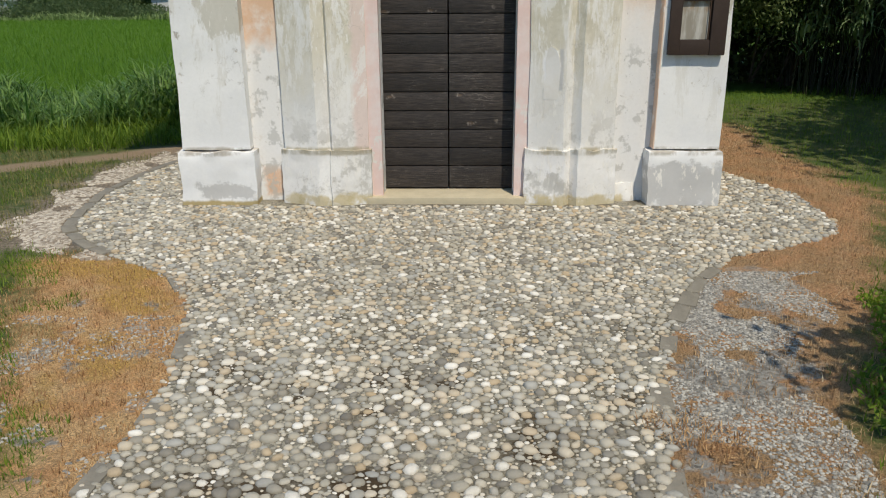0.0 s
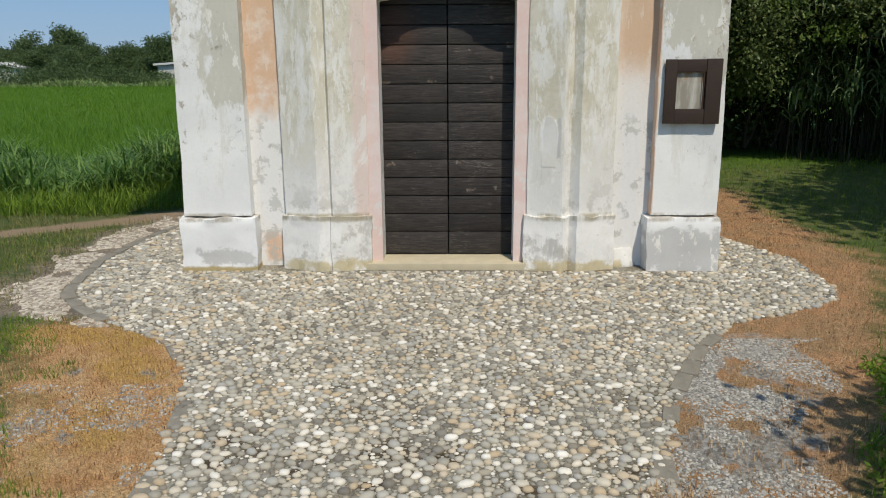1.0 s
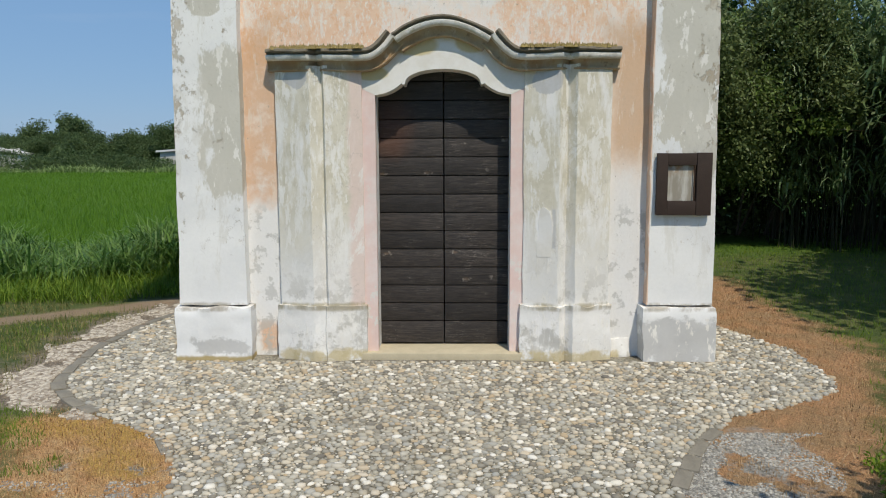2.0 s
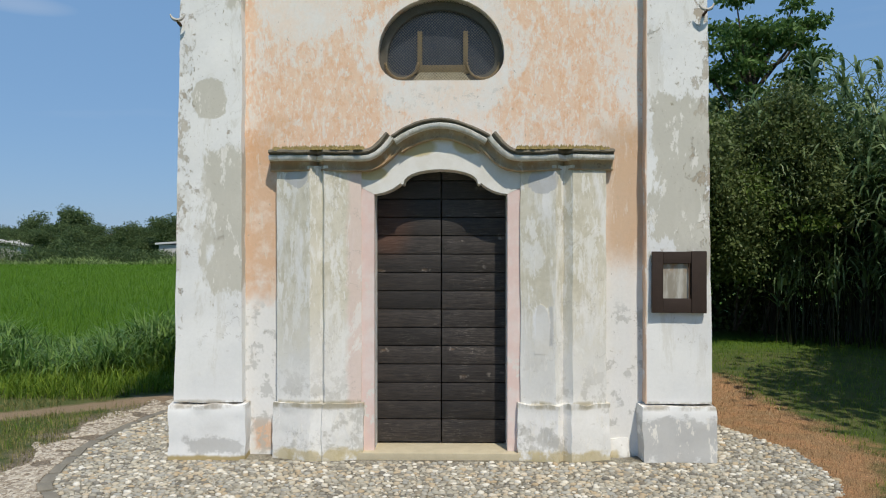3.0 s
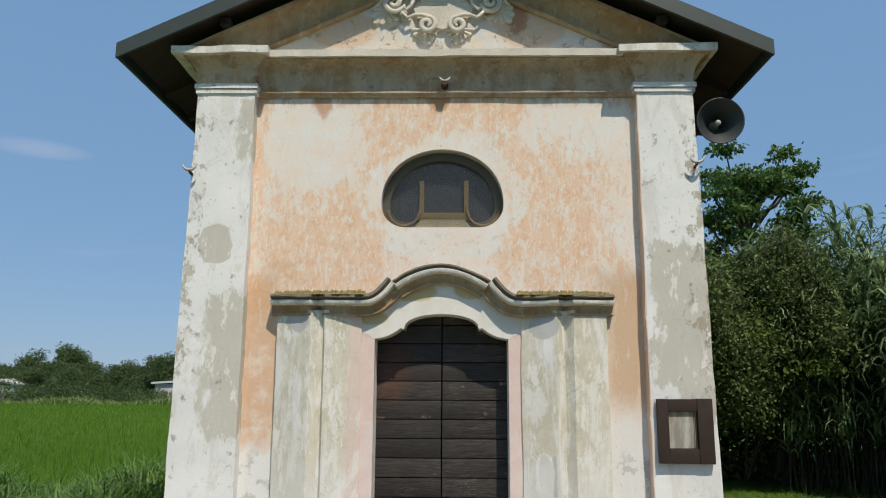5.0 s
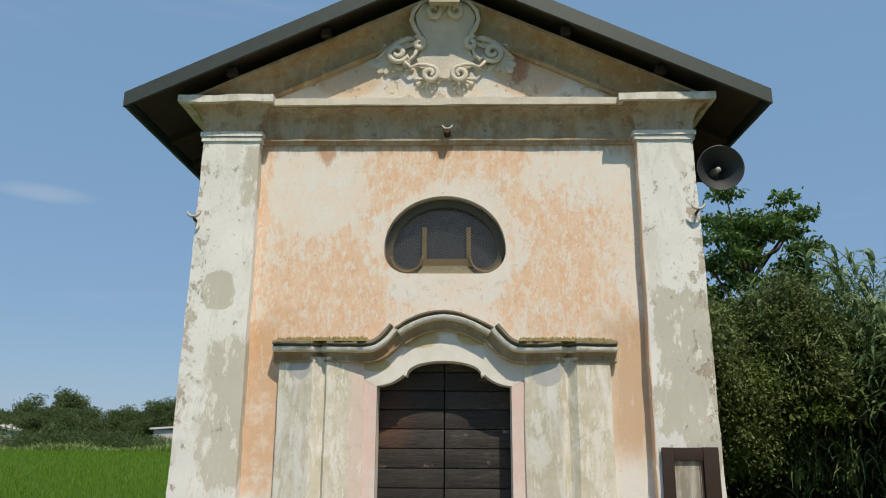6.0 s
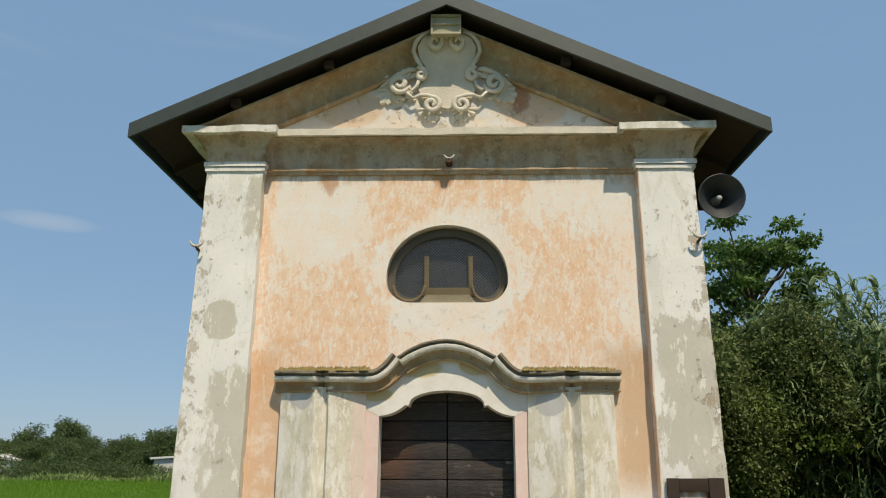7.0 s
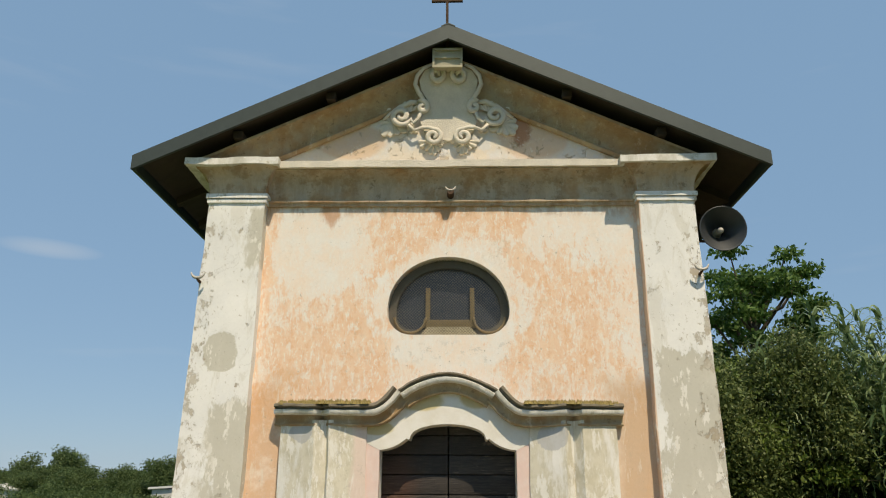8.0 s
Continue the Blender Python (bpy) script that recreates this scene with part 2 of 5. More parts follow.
    h = g.math("ADD", g.math("MULTIPLY", chips, -0.5), g.math("ADD", g.math("MULTIPLY", mid, 0.5), g.math("MULTIPLY", fine, 0.14)))
    return g.done(c, 0.93, g.math("SUBTRACT", h, g.math("MULTIPLY", grey, 0.25)), 0.004)


def portal_plaster():
    g = Mat("weathered_portal_plaster")
    big, mid, fine = g.noise(1.6, 6), g.noise(5.0, 9, 0.68), g.noise(34, 6, 0.7)
    tall = g.noise(4.0, 9, 0.68, g.stretched(1.3, 1.3, 0.3))
    c = g.mix(g.step(big, 0.38, 0.62), (0.74, 0.725, 0.69), (0.82, 0.80, 0.77))
    sandy = g.both(g.step(g.math("ADD", g.z, mid), 1.1, 2.0), g.step(tall, 0.34, 0.5))
    c = g.mix(g.math("MULTIPLY", sandy, 0.9), c, g.mix(g.step(mid, 0.4, 0.6), (0.55, 0.505, 0.385), (0.66, 0.615, 0.50)))
    bare = g.step(g.noise(7, 9, 0.72, g.stretched(1.5, 1.5, 0.35)), 0.555, 0.58)
    c = g.mix(g.math("MULTIPLY", bare, 0.9), c, (0.80, 0.775, 0.72))
    damp = g.both(g.step(g.noise(3.2, 9, 0.68), 0.50, 0.57), g.step(g.math("MULTIPLY", g.z, -1.0), -1.1, -0.3))
    c = g.mix(g.math("MULTIPLY", damp, 0.7), c, (0.47, 0.45, 0.40))
    pink = g.box(-0.83, -0.6, 0.45, 2.6, mid, 0.03, 0.12)
    c = g.mix(g.math("MULTIPLY", pink, 0.85), c, (0.72, 0.58, 0.52))
    bloom = g.step(g.noise(3.4, 10, 0.76, g.stretched(1.4, 1.4, 0.55), 0.8), 0.52, 0.57)
    c = g.mix(g.math("MULTIPLY", bloom, 0.65), c, (0.81, 0.795, 0.755))
    fleck = g.step(g.noise(26, 8, 0.78), 0.625, 0.655)
    c = g.mix(g.math("MULTIPLY", fleck, 0.6), c, (0.43, 0.40, 0.33))
    # grey patches; the thin strip beside the loose sheet is its painted shadow
    grey_and_shade = g.either(g.blob(0.92, 2.46, 0.13, 0.13, mid, 0.05, 1.3), g.blob(-1.3, 2.48, 0.11, 0.09, mid, 0.05, 1.5), g.box(0.962, 0.995, 0.98, 1.33, mid, 0.012, 0.05))
    c = g.mix(g.math("MULTIPLY", grey_and_shade, 0.7), c, (0.42, 0.43, 0.45))
    c = g.mix(g.box(0.835, 0.957, 0.90, 1.32, mid, 0.012, 0.12), c, (0.81, 0.80, 0.785))
    cracks = g.both(g.step(g.math("ABSOLUTE", g.math("SUBTRACT", g.noise(3.0, 7, 0.6), 0.5)), 0.007, 0.002), g.step(g.noise(2.0, 3), 0.52, 0.58))
    c = g.mix(g.math("MULTIPLY", cracks, 0.25), c, (0.27, 0.24, 0.20))
    dirt = g.both(g.box(-1.6, 1.6, 0.42, 0.48, mid, 0.015, 0.05), g.step(tall, 0.40, 0.55))
    c = g.mix(g.math("MULTIPLY", dirt, 0.75), c, (0.36, 0.31, 0.20))
    ochre = g.both(g.box(-1.6, 1.6, -0.2, 0.045, mid, 0.02, 0.2), g.step(g.noise(5, 7, 0.7), 0.38, 0.5))
    c = g.mix(g.math("MULTIPLY", ochre, 0.65), c, (0.50, 0.39, 0.15))
    c = g.tint(c, 0.91, 1.07, fine)
    h = g.math("ADD", g.math("MULTIPLY", bare, 0.2), g.math("ADD", g.math("MULTIPLY", mid, 0.6), g.math("MULTIPLY", fine, 0.15)))
    return g.done(c, 0.93, g.math("SUBTRACT", h, g.math("MULTIPLY", cracks, 0.15)), 0.004)


def pink_plaster():
    g = Mat("pink_plaster")
    mid, fine = g.noise(4, 7, 0.6), g.noise(30, 5)
    c = g.mix(g.step(mid, 0.35, 0.62), (0.76, 0.65, 0.61), (0.74, 0.56, 0.51))
    white = g.both(g.step(g.noise(7, 6, 0.65), 0.58, 0.62), g.step(g.z, 2.4, 0.2))
    c = g.mix(white, c, (0.72, 0.68, 0.63))
    return g.done(g.tint(c, 0.94, 1.06, fine), 0.92, g.math("ADD", mid, g.math("MULTIPLY", fine, 0.3)), 0.004)


def lintel_plaster():
    g = Mat("white_lintel_plaster")
    mid, fine = g.noise(4, 7, 0.6), g.noise(30, 5)
    c = g.mix(g.step(mid, 0.4, 0.6), (0.78, 0.76, 0.72), (0.72, 0.69, 0.63))
    ochre = g.either(g.blob(-0.24, 2.76, 0.2, 0.09, mid, 0.15, 0.5), g.blob(0.25, 2.78, 0.14, 0.09, mid, 0.15, 0.5), g.blob(-0.62, 2.52, 0.14, 0.06, mid, 0.15, 0.5))
    c = g.mix(g.math("MULTIPLY", ochre, 0.75), c, (0.53, 0.42, 0.16))
    return g.done(g.tint(c, 0.95, 1.05, fine), 0.92, g.math("ADD", mid, g.math("MULTIPLY", fine, 0.3)), 0.004)


def cornice_stone():
    g = Mat("weathered_cornice_plaster")
    mid, fine = g.noise(6, 8, 0.68), g.noise(34, 6, 0.7)
    run = g.noise(6, 8, 0.65, g.stretched(1.4, 1.4, 0.4))
    c = g.mix(g.step(run, 0.35, 0.60), (0.58, 0.55, 0.47), (0.77, 0.745, 0.69))
    c = g.mix(g.step(mid, 0.52, 0.58), c, (0.82, 0.80, 0.76))
    c = g.mix(g.math("MULTIPLY", g.step(g.noise(11, 7, 0.7), 0.60, 0.66), 0.5), c, (0.38, 0.31, 0.17))
    return g.done(g.tint(c, 0.85, 1.1, fine), 0.94, g.math("ADD", mid, g.math("MULTIPLY", fine, 0.35)), 0.007)


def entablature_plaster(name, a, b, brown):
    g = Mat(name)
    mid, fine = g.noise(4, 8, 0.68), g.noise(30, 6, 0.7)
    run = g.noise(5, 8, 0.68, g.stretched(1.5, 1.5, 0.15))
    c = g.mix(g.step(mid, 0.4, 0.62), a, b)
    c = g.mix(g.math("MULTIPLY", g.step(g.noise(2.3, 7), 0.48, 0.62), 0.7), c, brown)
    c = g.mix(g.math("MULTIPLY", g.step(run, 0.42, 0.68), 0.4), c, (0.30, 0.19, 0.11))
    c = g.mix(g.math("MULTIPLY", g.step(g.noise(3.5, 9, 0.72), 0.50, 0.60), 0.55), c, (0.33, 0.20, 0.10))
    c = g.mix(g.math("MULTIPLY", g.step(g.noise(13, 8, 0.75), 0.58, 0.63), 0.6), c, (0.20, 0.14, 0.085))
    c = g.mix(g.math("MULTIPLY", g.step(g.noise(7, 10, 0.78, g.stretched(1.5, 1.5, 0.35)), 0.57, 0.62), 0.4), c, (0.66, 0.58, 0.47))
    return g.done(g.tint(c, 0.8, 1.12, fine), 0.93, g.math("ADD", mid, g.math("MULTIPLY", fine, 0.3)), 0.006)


def tympanum_plaster():
    g = Mat("stained_tympanum_plaster")
    mid, fine = g.noise(4.5, 7, 0.65), g.noise(30, 5)
    c = g.mix(g.step(mid, 0.42, 0.6), (0.70, 0.62, 0.52), (0.66, 0.64, 0.62))
    warm = g.either(g.blob(-1.0, 5.35, 0.35, 0.2, mid), g.blob(0.85, 5.4, 0.35, 0.25, mid), g.box(-1.6, 1.6, 4.9, 5.12, mid, 0.05, 0.2))
    c = g.mix(g.math("MULTIPLY", warm, 0.6), c, (0.66, 0.44, 0.27))
    c = g.mix(g.math("MULTIPLY", g.blob(0.72, 5.45, 0.10, 0.16, g.noise(9, 8, 0.7), 0.3, 2.0), 0.8), c, (0.40, 0.18, 0.10))
    flaked = g.step(g.noise(7, 10, 0.76, None, 0.5), 0.575, 0.60)
    c = g.mix(g.math("MULTIPLY", flaked, 0.6), c, (0.46, 0.36, 0.25))
    c = g.mix(g.math("MULTIPLY", g.step(g.noise(16, 9, 0.78), 0.58, 0.62), 0.5), c, (0.80, 0.77, 0.71))
    return g.done(g.tint(c, 0.92, 1.08, fine), 0.93, g.math("SUBTRACT", g.math("ADD", mid, g.math("MULTIPLY", fine, 0.3)), g.math("MULTIPLY", flaked, 0.5)), 0.006)


def door_wood():
    g = Mat("dark_stained_door_wood")
    r = g.add("ShaderNodeObjectInfo").outputs["Random"]
    shift = g.add("ShaderNodeVectorMath")
    shift.operation = "ADD"
    g.put(g.stretched(1.2, 1, 16), shift.inputs[0])
    comb = g.add("ShaderNodeCombineXYZ")
    g.put(g.math("MULTIPLY", r, 40.0), comb.inputs[0])
    g.put(comb.outputs[0], shift.inputs[1])
    grain = g.noise(5, 10, 0.75, shift.outputs[0], 0.9)
    blotch = g.noise(3.2, 6)
    c = g.mix(g.step(grain, 0.35, 0.66), (0.010, 0.0085, 0.008), (0.046, 0.037, 0.032))
    pale = g.both(g.step(g.math("ADD", blotch, g.math("MULTIPLY", g.step(g.x, -0.1, 0.1), 0.06)), 0.46, 0.66), g.step(g.noise(8, 10, 0.8, shift.outputs[0]), 0.54, 0.61))
    c = g.mix(pale, c, (0.15, 0.13, 0.112))
    red = g.blob(-0.5, 2.05, 0.2, 0.25, blotch, 0.6, 1.2)
    c = g.mix(g.math("MULTIPLY", red, 0.4), c, (0.10, 0.034, 0.014))
    knots = g.step(g.cells(2.6, g.stretched(1, 1, 2.1)).outputs["Distance"], 0.11, 0.05)
    c = g.mix(g.math("MULTIPLY", knots, 0.7), c, (0.11, 0.075, 0.05))
    ring = g.both(g.step(g.cells(2.6, g.stretched(1, 1, 2.1)).outputs["Distance"], 0.17, 0.13), g.step(g.noise(21, 4), 0.5, 0.62))
    c = g.mix(g.math("MULTIPLY", ring, 0.55), c, (0.24, 0.21, 0.18))
    nick = g.both(g.step(g.noise(17, 9, 0.8, g.stretched(1.6, 1, 0.8), 1.2), 0.635, 0.66), g.step(blotch, 0.42, 0.58))
    c = g.mix(g.math("MULTIPLY", nick, 0.6), c, (0.27, 0.235, 0.20))
    c = g.tint(c, 0.65, 1.5, r)
    return g.done(c, 0.6, g.math("SUBTRACT", grain, g.math("MULTIPLY", knots, 0.5)), 0.005, 0.0, 0.45)


M_WALL, M_PIL, M_PORTAL, M_PINK, M_LINTEL = wall_plaster(), pilaster_plaster(), portal_plaster(), pink_plaster(), lintel_plaster()
M_CORNICE, M_TYMP, M_DOOR = cornice_stone(), tympanum_plaster(), door_wood()
M_ENTAB = entablature_plaster("stained_entablature_plaster", (0.60, 0.475, 0.345), (0.55, 0.465, 0.37), (0.47, 0.275, 0.135))
# brown stains on a base also darkened for shade under roof and cornice
M_RAKE = entablature_plaster("stained_shaded_plaster", (0.46, 0.35, 0.21), (0.40, 0.335, 0.24), (0.34, 0.20, 0.09))
M_SIDE = simple("side_wall_render", (0.55, 0.50, 0.43), 0.93, 0.75, 1.15, 3.0, 0.006)
M_STUCCO = simple("cream_stucco", (0.74, 0.68, 0.58), 0.92, 0.68, 1.12, 6.0, 0.006)
M_MOSS = simple("dark_moss", (0.32, 0.25, 0.10), 0.97, 0.5, 1.5, 22.0, 0.012)
M_SILL = simple("worn_sandstone", (0.54, 0.47, 0.33), 0.9, 0.75, 1.15, 7.0, 0.004)
M_VERGE = simple("dark_green_painted_metal", (0.050, 0.062, 0.056), 0.5, 0.8, 1.25, 9.0, 0.001, 0.2, 0.5)
M_SOFFIT = simple("dark_roof_timber", (0.050, 0.036, 0.026), 0.85, 0.6, 1.4, 7.0, 0.004)
M_ROOF = simple("grey_green_roof_sheet", (0.10, 0.11, 0.10), 0.55, 0.8, 1.2, 4.0, 0.001, 0.3)
M_IRON = simple("rusty_iron", (0.10, 0.062, 0.042), 0.8, 0.6, 1.4, 30.0, 0.002, 0.5)
M_PALE_IRON = simple("pale_painted_iron", (0.52, 0.49, 0.44), 0.7, 0.7, 1.2, 30.0, 0.001, 0.2)
M_HORN = simple("grey_painted_metal", (0.055, 0.06, 0.065), 0.5, 0.85, 1.15, 12.0, 0.001, 0.4, 0.5)
M_WIRE = simple("weathered_wire", (0.23, 0.20, 0.155), 0.6, 0.7, 1.2, 20.0, 0.0005, 0.6)
M_WINGREY = simple("grey_window_wood", (0.20, 0.185, 0.155), 0.8, 0.7, 1.25, 9.0, 0.001)
M_WINWOOD = simple("ochre_window_wood", (0.34, 0.255, 0.145), 0.75, 0.75, 1.2, 12.0, 0.001)
M_LAMP = simple("beige_lamp_housing", (0.46, 0.42, 0.31), 0.7, 0.8, 1.15, 12.0, 0.001)
M_FRAME = simple("dark_brown_painted_wood", (0.040, 0.026, 0.020), 0.7, 0.7, 1.4, 10.0, 0.003)
def paper_material():
    g = Mat("faded_notice_paper")
    run = g.noise(9, 7, 0.65, g.stretched(1.5, 1, 0.3))
    c = g.mix(g.step(run, 0.38, 0.62), (0.30, 0.27, 0.22), (0.52, 0.50, 0.45))
    c = g.mix(g.both(g.step(g.z, 1.60, 1.70), g.step(g.noise(12, 5), 0.4, 0.6)), c, (0.34, 0.20, 0.10))
    return g.done(c, 0.9, run, 0.002)


M_PAPER = paper_material()


def glass(name, colour, rough):
    g = Mat(name)
    n = g.noise(5, 4)
    return g.done(g.tint(colour, 0.8, 1.2, n), rough, None, 0.0, 0.0, 0.8)


M_GLASS = glass("dusty_dark_glass", (0.075, 0.08, 0.088), 0.25)


# ---- building helpers ----
def mesh_of(bm, name, material, smooth=False):
    me = bpy.data.meshes.new(name)
    bmesh.ops.recalc_face_normals(bm, faces=bm.faces)
    bm.to_mesh(me)
    bm.free()
    me.shade_smooth()
    if not smooth:
        me.set_sharp_from_angle(angle=radians(32))
    me.materials.append(material)
    return me


def part(name, bm, material, parent, label="", smooth=False):
    ob = new(name, mesh_of(bm, name, material, smooth))
    if parent is not None:
        ob.parent = parent
    if label:
        tagged(ob, label)
    return ob


def thing(name, label, category, group="", kind="", at=(0, 0, 0)):
    ob = new(name)
    ob.location = at
    ob.empty_display_size = 0.1
    return tagged(ob, label, category, group, kind)


def soup(name, verts, faces, material, smooth=False):
    """One object from plain arrays of corners and faces."""
    me = bpy.data.meshes.new(name)
    me.from_pydata(verts, [], faces)
    if smooth:
        me.shade_smooth()
    me.materials.append(material)
    return new(name, me)


def add_box(bm, x0, x1, y0, y1, z0, z1, bevel=0.0):
    vs = [bm.verts.new((x, y, z)) for x in (x0, x1) for y in (y0, y1) for z in (z0, z1)]
    for f in ((0, 1, 3, 2), (4, 6, 7, 5), (0, 4, 5, 1), (2, 3, 7, 6), (0, 2, 6, 4), (1, 5, 7, 3)):
        bm.faces.new([vs[k] for k in f])
    if bevel:
        own = {e for v in vs for e in v.link_edges}
        bmesh.ops.bevel(bm, geom=list(own), offset=bevel, segments=2, affect="EDGES", profile=0.6)
    return bm


def box(x0, x1, y0, y1, z0, z1, bevel=0.0):
    return add_box(bmesh.new(), x0, x1, y0, y1, z0, z1, bevel)


def roughen(bm, amp=0.006, scale=3.0):
    """Uneven, hand-laid surfaces."""
    for v in bm.verts:
        p = v.co
        v.co = p + noise.noise_vector(p * scale) * amp + noise.noise_vector(p * scale * 4.3) * amp * 0.45
    return bm


def plate(outline, holes, y0, y1):
    """An upright plate: its outline and holes in x and z, from y0 (front) to y1."""
    from mathutils.geometry import tessellate_polygon
    loops = [outline] + holes
    tris = tessellate_polygon([[Vector((x, z, 0)) for x, z in lp] for lp in loops])
    bm = bmesh.new()
    flat = [p for lp in loops for p in lp]
    fr = [bm.verts.new((x, y0, z)) for x, z in flat]
    bk = [bm.verts.new((x, y1, z)) for x, z in flat]
    for t in tris:
        bm.faces.new([fr[k] for k in t])
        bm.faces.new([bk[k] for k in reversed(t)])
    i = 0
    for lp in loops:
        n = len(lp)
        for k in range(n):
            a, b = i + k, i + (k + 1) % n
            bm.faces.new((fr[a], fr[b], bk[b], bk[a]))
        i += n
    return bm


def column(plan, z0, z1, step=0.07, amp=0.006, fine=0.05):
    """A shaft of any plan, its sides cut into a fine net and made uneven."""
    pts = []
    for (ax, ay), (bx, by) in zip(plan, plan[1:] + plan[:1]):
        n = max(1, round(math.hypot(bx - ax, by - ay) / fine))
        pts += [(ax + (bx - ax) * k / n, ay + (by - ay) * k / n) for k in range(n)]
    n = max(1, round((z1 - z0) / step))
    bm = bmesh.new()
    rows = [[bm.verts.new((x, y, z0 + (z1 - z0) * k / n)) for x, y in pts] for k in range(n + 1)]
    for a, b in zip(rows, rows[1:]):
        for k in range(len(pts)):
            j = (k + 1) % len(pts)
            bm.faces.new((a[k], a[j], b[j], b[k]))
    bm.faces.new(rows[-1])
    bm.faces.new(rows[0][::-1])
    return roughen(bm, amp)


def sweep(path, profile, closed_ends=True, amp=0.0):
    """A moulding. path: (x, z, y) points along it; profile: (out, up) from the path, out towards the viewer's side."""
    bm = bmesh.new()
    rings = []
    for k, (x, z, y) in enumerate(path):
        a, b = path[max(k - 1, 0)], path[min(k + 1, len(path) - 1)]
        d0 = Vector((x - a[0], z - a[1])) if k else Vector((b[0] - x, b[1] - z))
        d1 = Vector((b[0] - x, b[1] - z)) if k < len(path) - 1 else d0
        d0, d1 = d0.normalized(), d1.normalized()
        d = (d0 + d1).normalized()
        up = Vector((-d.y, d.x)) / max(0.5, d.dot(d0))
        rings.append([bm.verts.new((x + up.x * h, y - o, z + up.y * h)) for o, h in profile])
    for a, b in zip(rings, rings[1:]):
        for k in range(len(profile)):
            j = (k + 1) % len(profile)
            bm.faces.new((a[k], a[j], b[j], b[k]))
    bm.faces.new(rings[0])
    bm.faces.new(rings[-1][::-1])
    return roughen(bm, amp) if amp else bm


def fill(path, step=0.06):
    """The same path with points between, for uneven mouldings."""
    out = []
    for a, b in zip(path, path[1:]):
        n = max(1, round(math.dist(a, b) / step))
        out += [tuple(a[i] + (b[i] - a[i]) * k / n for i in range(3)) for k in range(n)]
    return out + [path[-1]]


def tube(bm, pts, radii, seg=7):
    """A bent round bar through pts."""
    rings = []
    for k, p in enumerate(pts):
        p = Vector(p)
        d = (Vector(pts[min(k + 1, len(pts) - 1)]) - Vector(pts[max(k - 1, 0)])).normalized()
        u = d.orthogonal().normalized() if k == 0 else (rings[-1][1] - d * rings[-1][1].dot(d)).normalized()
        w = d.cross(u)
        r = radii if isinstance(radii, (int, float)) else radii[k]
        rings.append(([bm.verts.new(p + (u * math.cos(6.28319 * s / seg) + w * math.sin(6.28319 * s / seg)) * r) for s in range(seg)], u))
    for (a, _), (b, _) in zip(rings, rings[1:]):
        for s in range(seg):
            bm.faces.new((a[s], a[(s + 1) % seg], b[(s + 1) % seg], b[s]))
    bm.faces.new(rings[0][0][::-1])
    bm.faces.new(rings[-1][0])
    return bm


def arc(cx, cz, r, a0, a1, y, n=10, squash=1.0):
    return [(cx + r * math.cos(radians(a0 + (a1 - a0) * k / n)), y, cz + squash * r * math.sin(radians(a0 + (a1 - a0) * k / n))) for k in range(n + 1)]


# ---- setting: chapel ----
GZ = -0.045
chapel = thing("chapel", "small rural chapel with peeling peach and white plaster", "chapel")


def arch_edge(scale=1.0):
    """Lower edge of the door lintel, from one jamb to the other: two small lobes and a raised middle arch."""
    pts = []
    for k in range(9):
        a = k / 8
        pts.append((-0.6 + 0.237 * a, 2.335 + 0.025 * a + 0.075 * a ** 2.4))
    pts.append((-0.352, 2.423))
    for k in range(15):
        a = math.pi * (k / 14)
        x = -0.335 * math.cos(a)
        pts.append((x, 2.428 + 0.130 * math.sin(a) ** 0.85))
    pts.append((0.352, 2.423))
    pts += [(-x, z) for x, z in pts[:9][::-1]]
    return pts


def window_edge(grow=0.0, n=28):
    """The window's outline: a half oval on a flat bottom with round lower corners."""
    pts = []
    for k in range(n + 1):
        a = math.pi * k / n
        pts.append((-(0.575 + grow) * math.cos(a), 3.60 + (0.535 + grow) * math.sin(a) ** 0.92))
    for k in range(1, 9):
        a = math.pi / 2 * k / 8
        pts.append((0.35 + (0.225 + grow) * math.cos(a), 3.60 - (0.225 + grow) * math.sin(a)))
    for k in range(0, 8):
        a = math.pi / 2 * (1 - k / 8)
        pts.append((-0.35 - (0.225 + grow) * math.cos(a), 3.60 - (0.225 + grow) * math.sin(a)))
    return pts


ARCH = arch_edge()
facade = [(-2.33, -0.15), (-0.6, -0.15)] + ARCH + [(0.6, -0.15), (2.33, -0.15), (2.33, 5.06), (0, 6.16), (-2.33, 5.06)]
part("front_wall", plate(facade, [window_edge()], 0.0, 0.178), M_WALL, chapel, "peach plaster front wall, worn to white and grey")
for side in (-1, 1):
    part("side_wall", box(min(side * 2.33, side * 2.05), max(side * 2.33, side * 2.05), 0.178, 6.2, -0.15, 5.15), M_SIDE, chapel)
part("back_wall", box(-2.05, 2.05, 5.95, 6.2, -0.15, 4.75), M_SIDE, chapel)
part("floor_slab", box(-2.05, 2.05, 0.3, 5.95, -0.1, 0.0), M_SILL, chapel)

def spread_foot(bm, top, amount):
    """A pedestal that swells towards the ground, with a chipped lip on top."""
    for v in bm.verts:
        k = max(0.0, 1 - max(0.0, v.co.z) / top)
        v.co.y -= amount * k ** 1.5 * (0.7 + 0.6 * noise.noise(v.co * 4.0))
        if v.co.z > top - 0.03 and v.co.y < 0:
            v.co.z += 0.018 * noise.noise(v.co * 9.0)
            v.co.y -= 0.006
    return bm


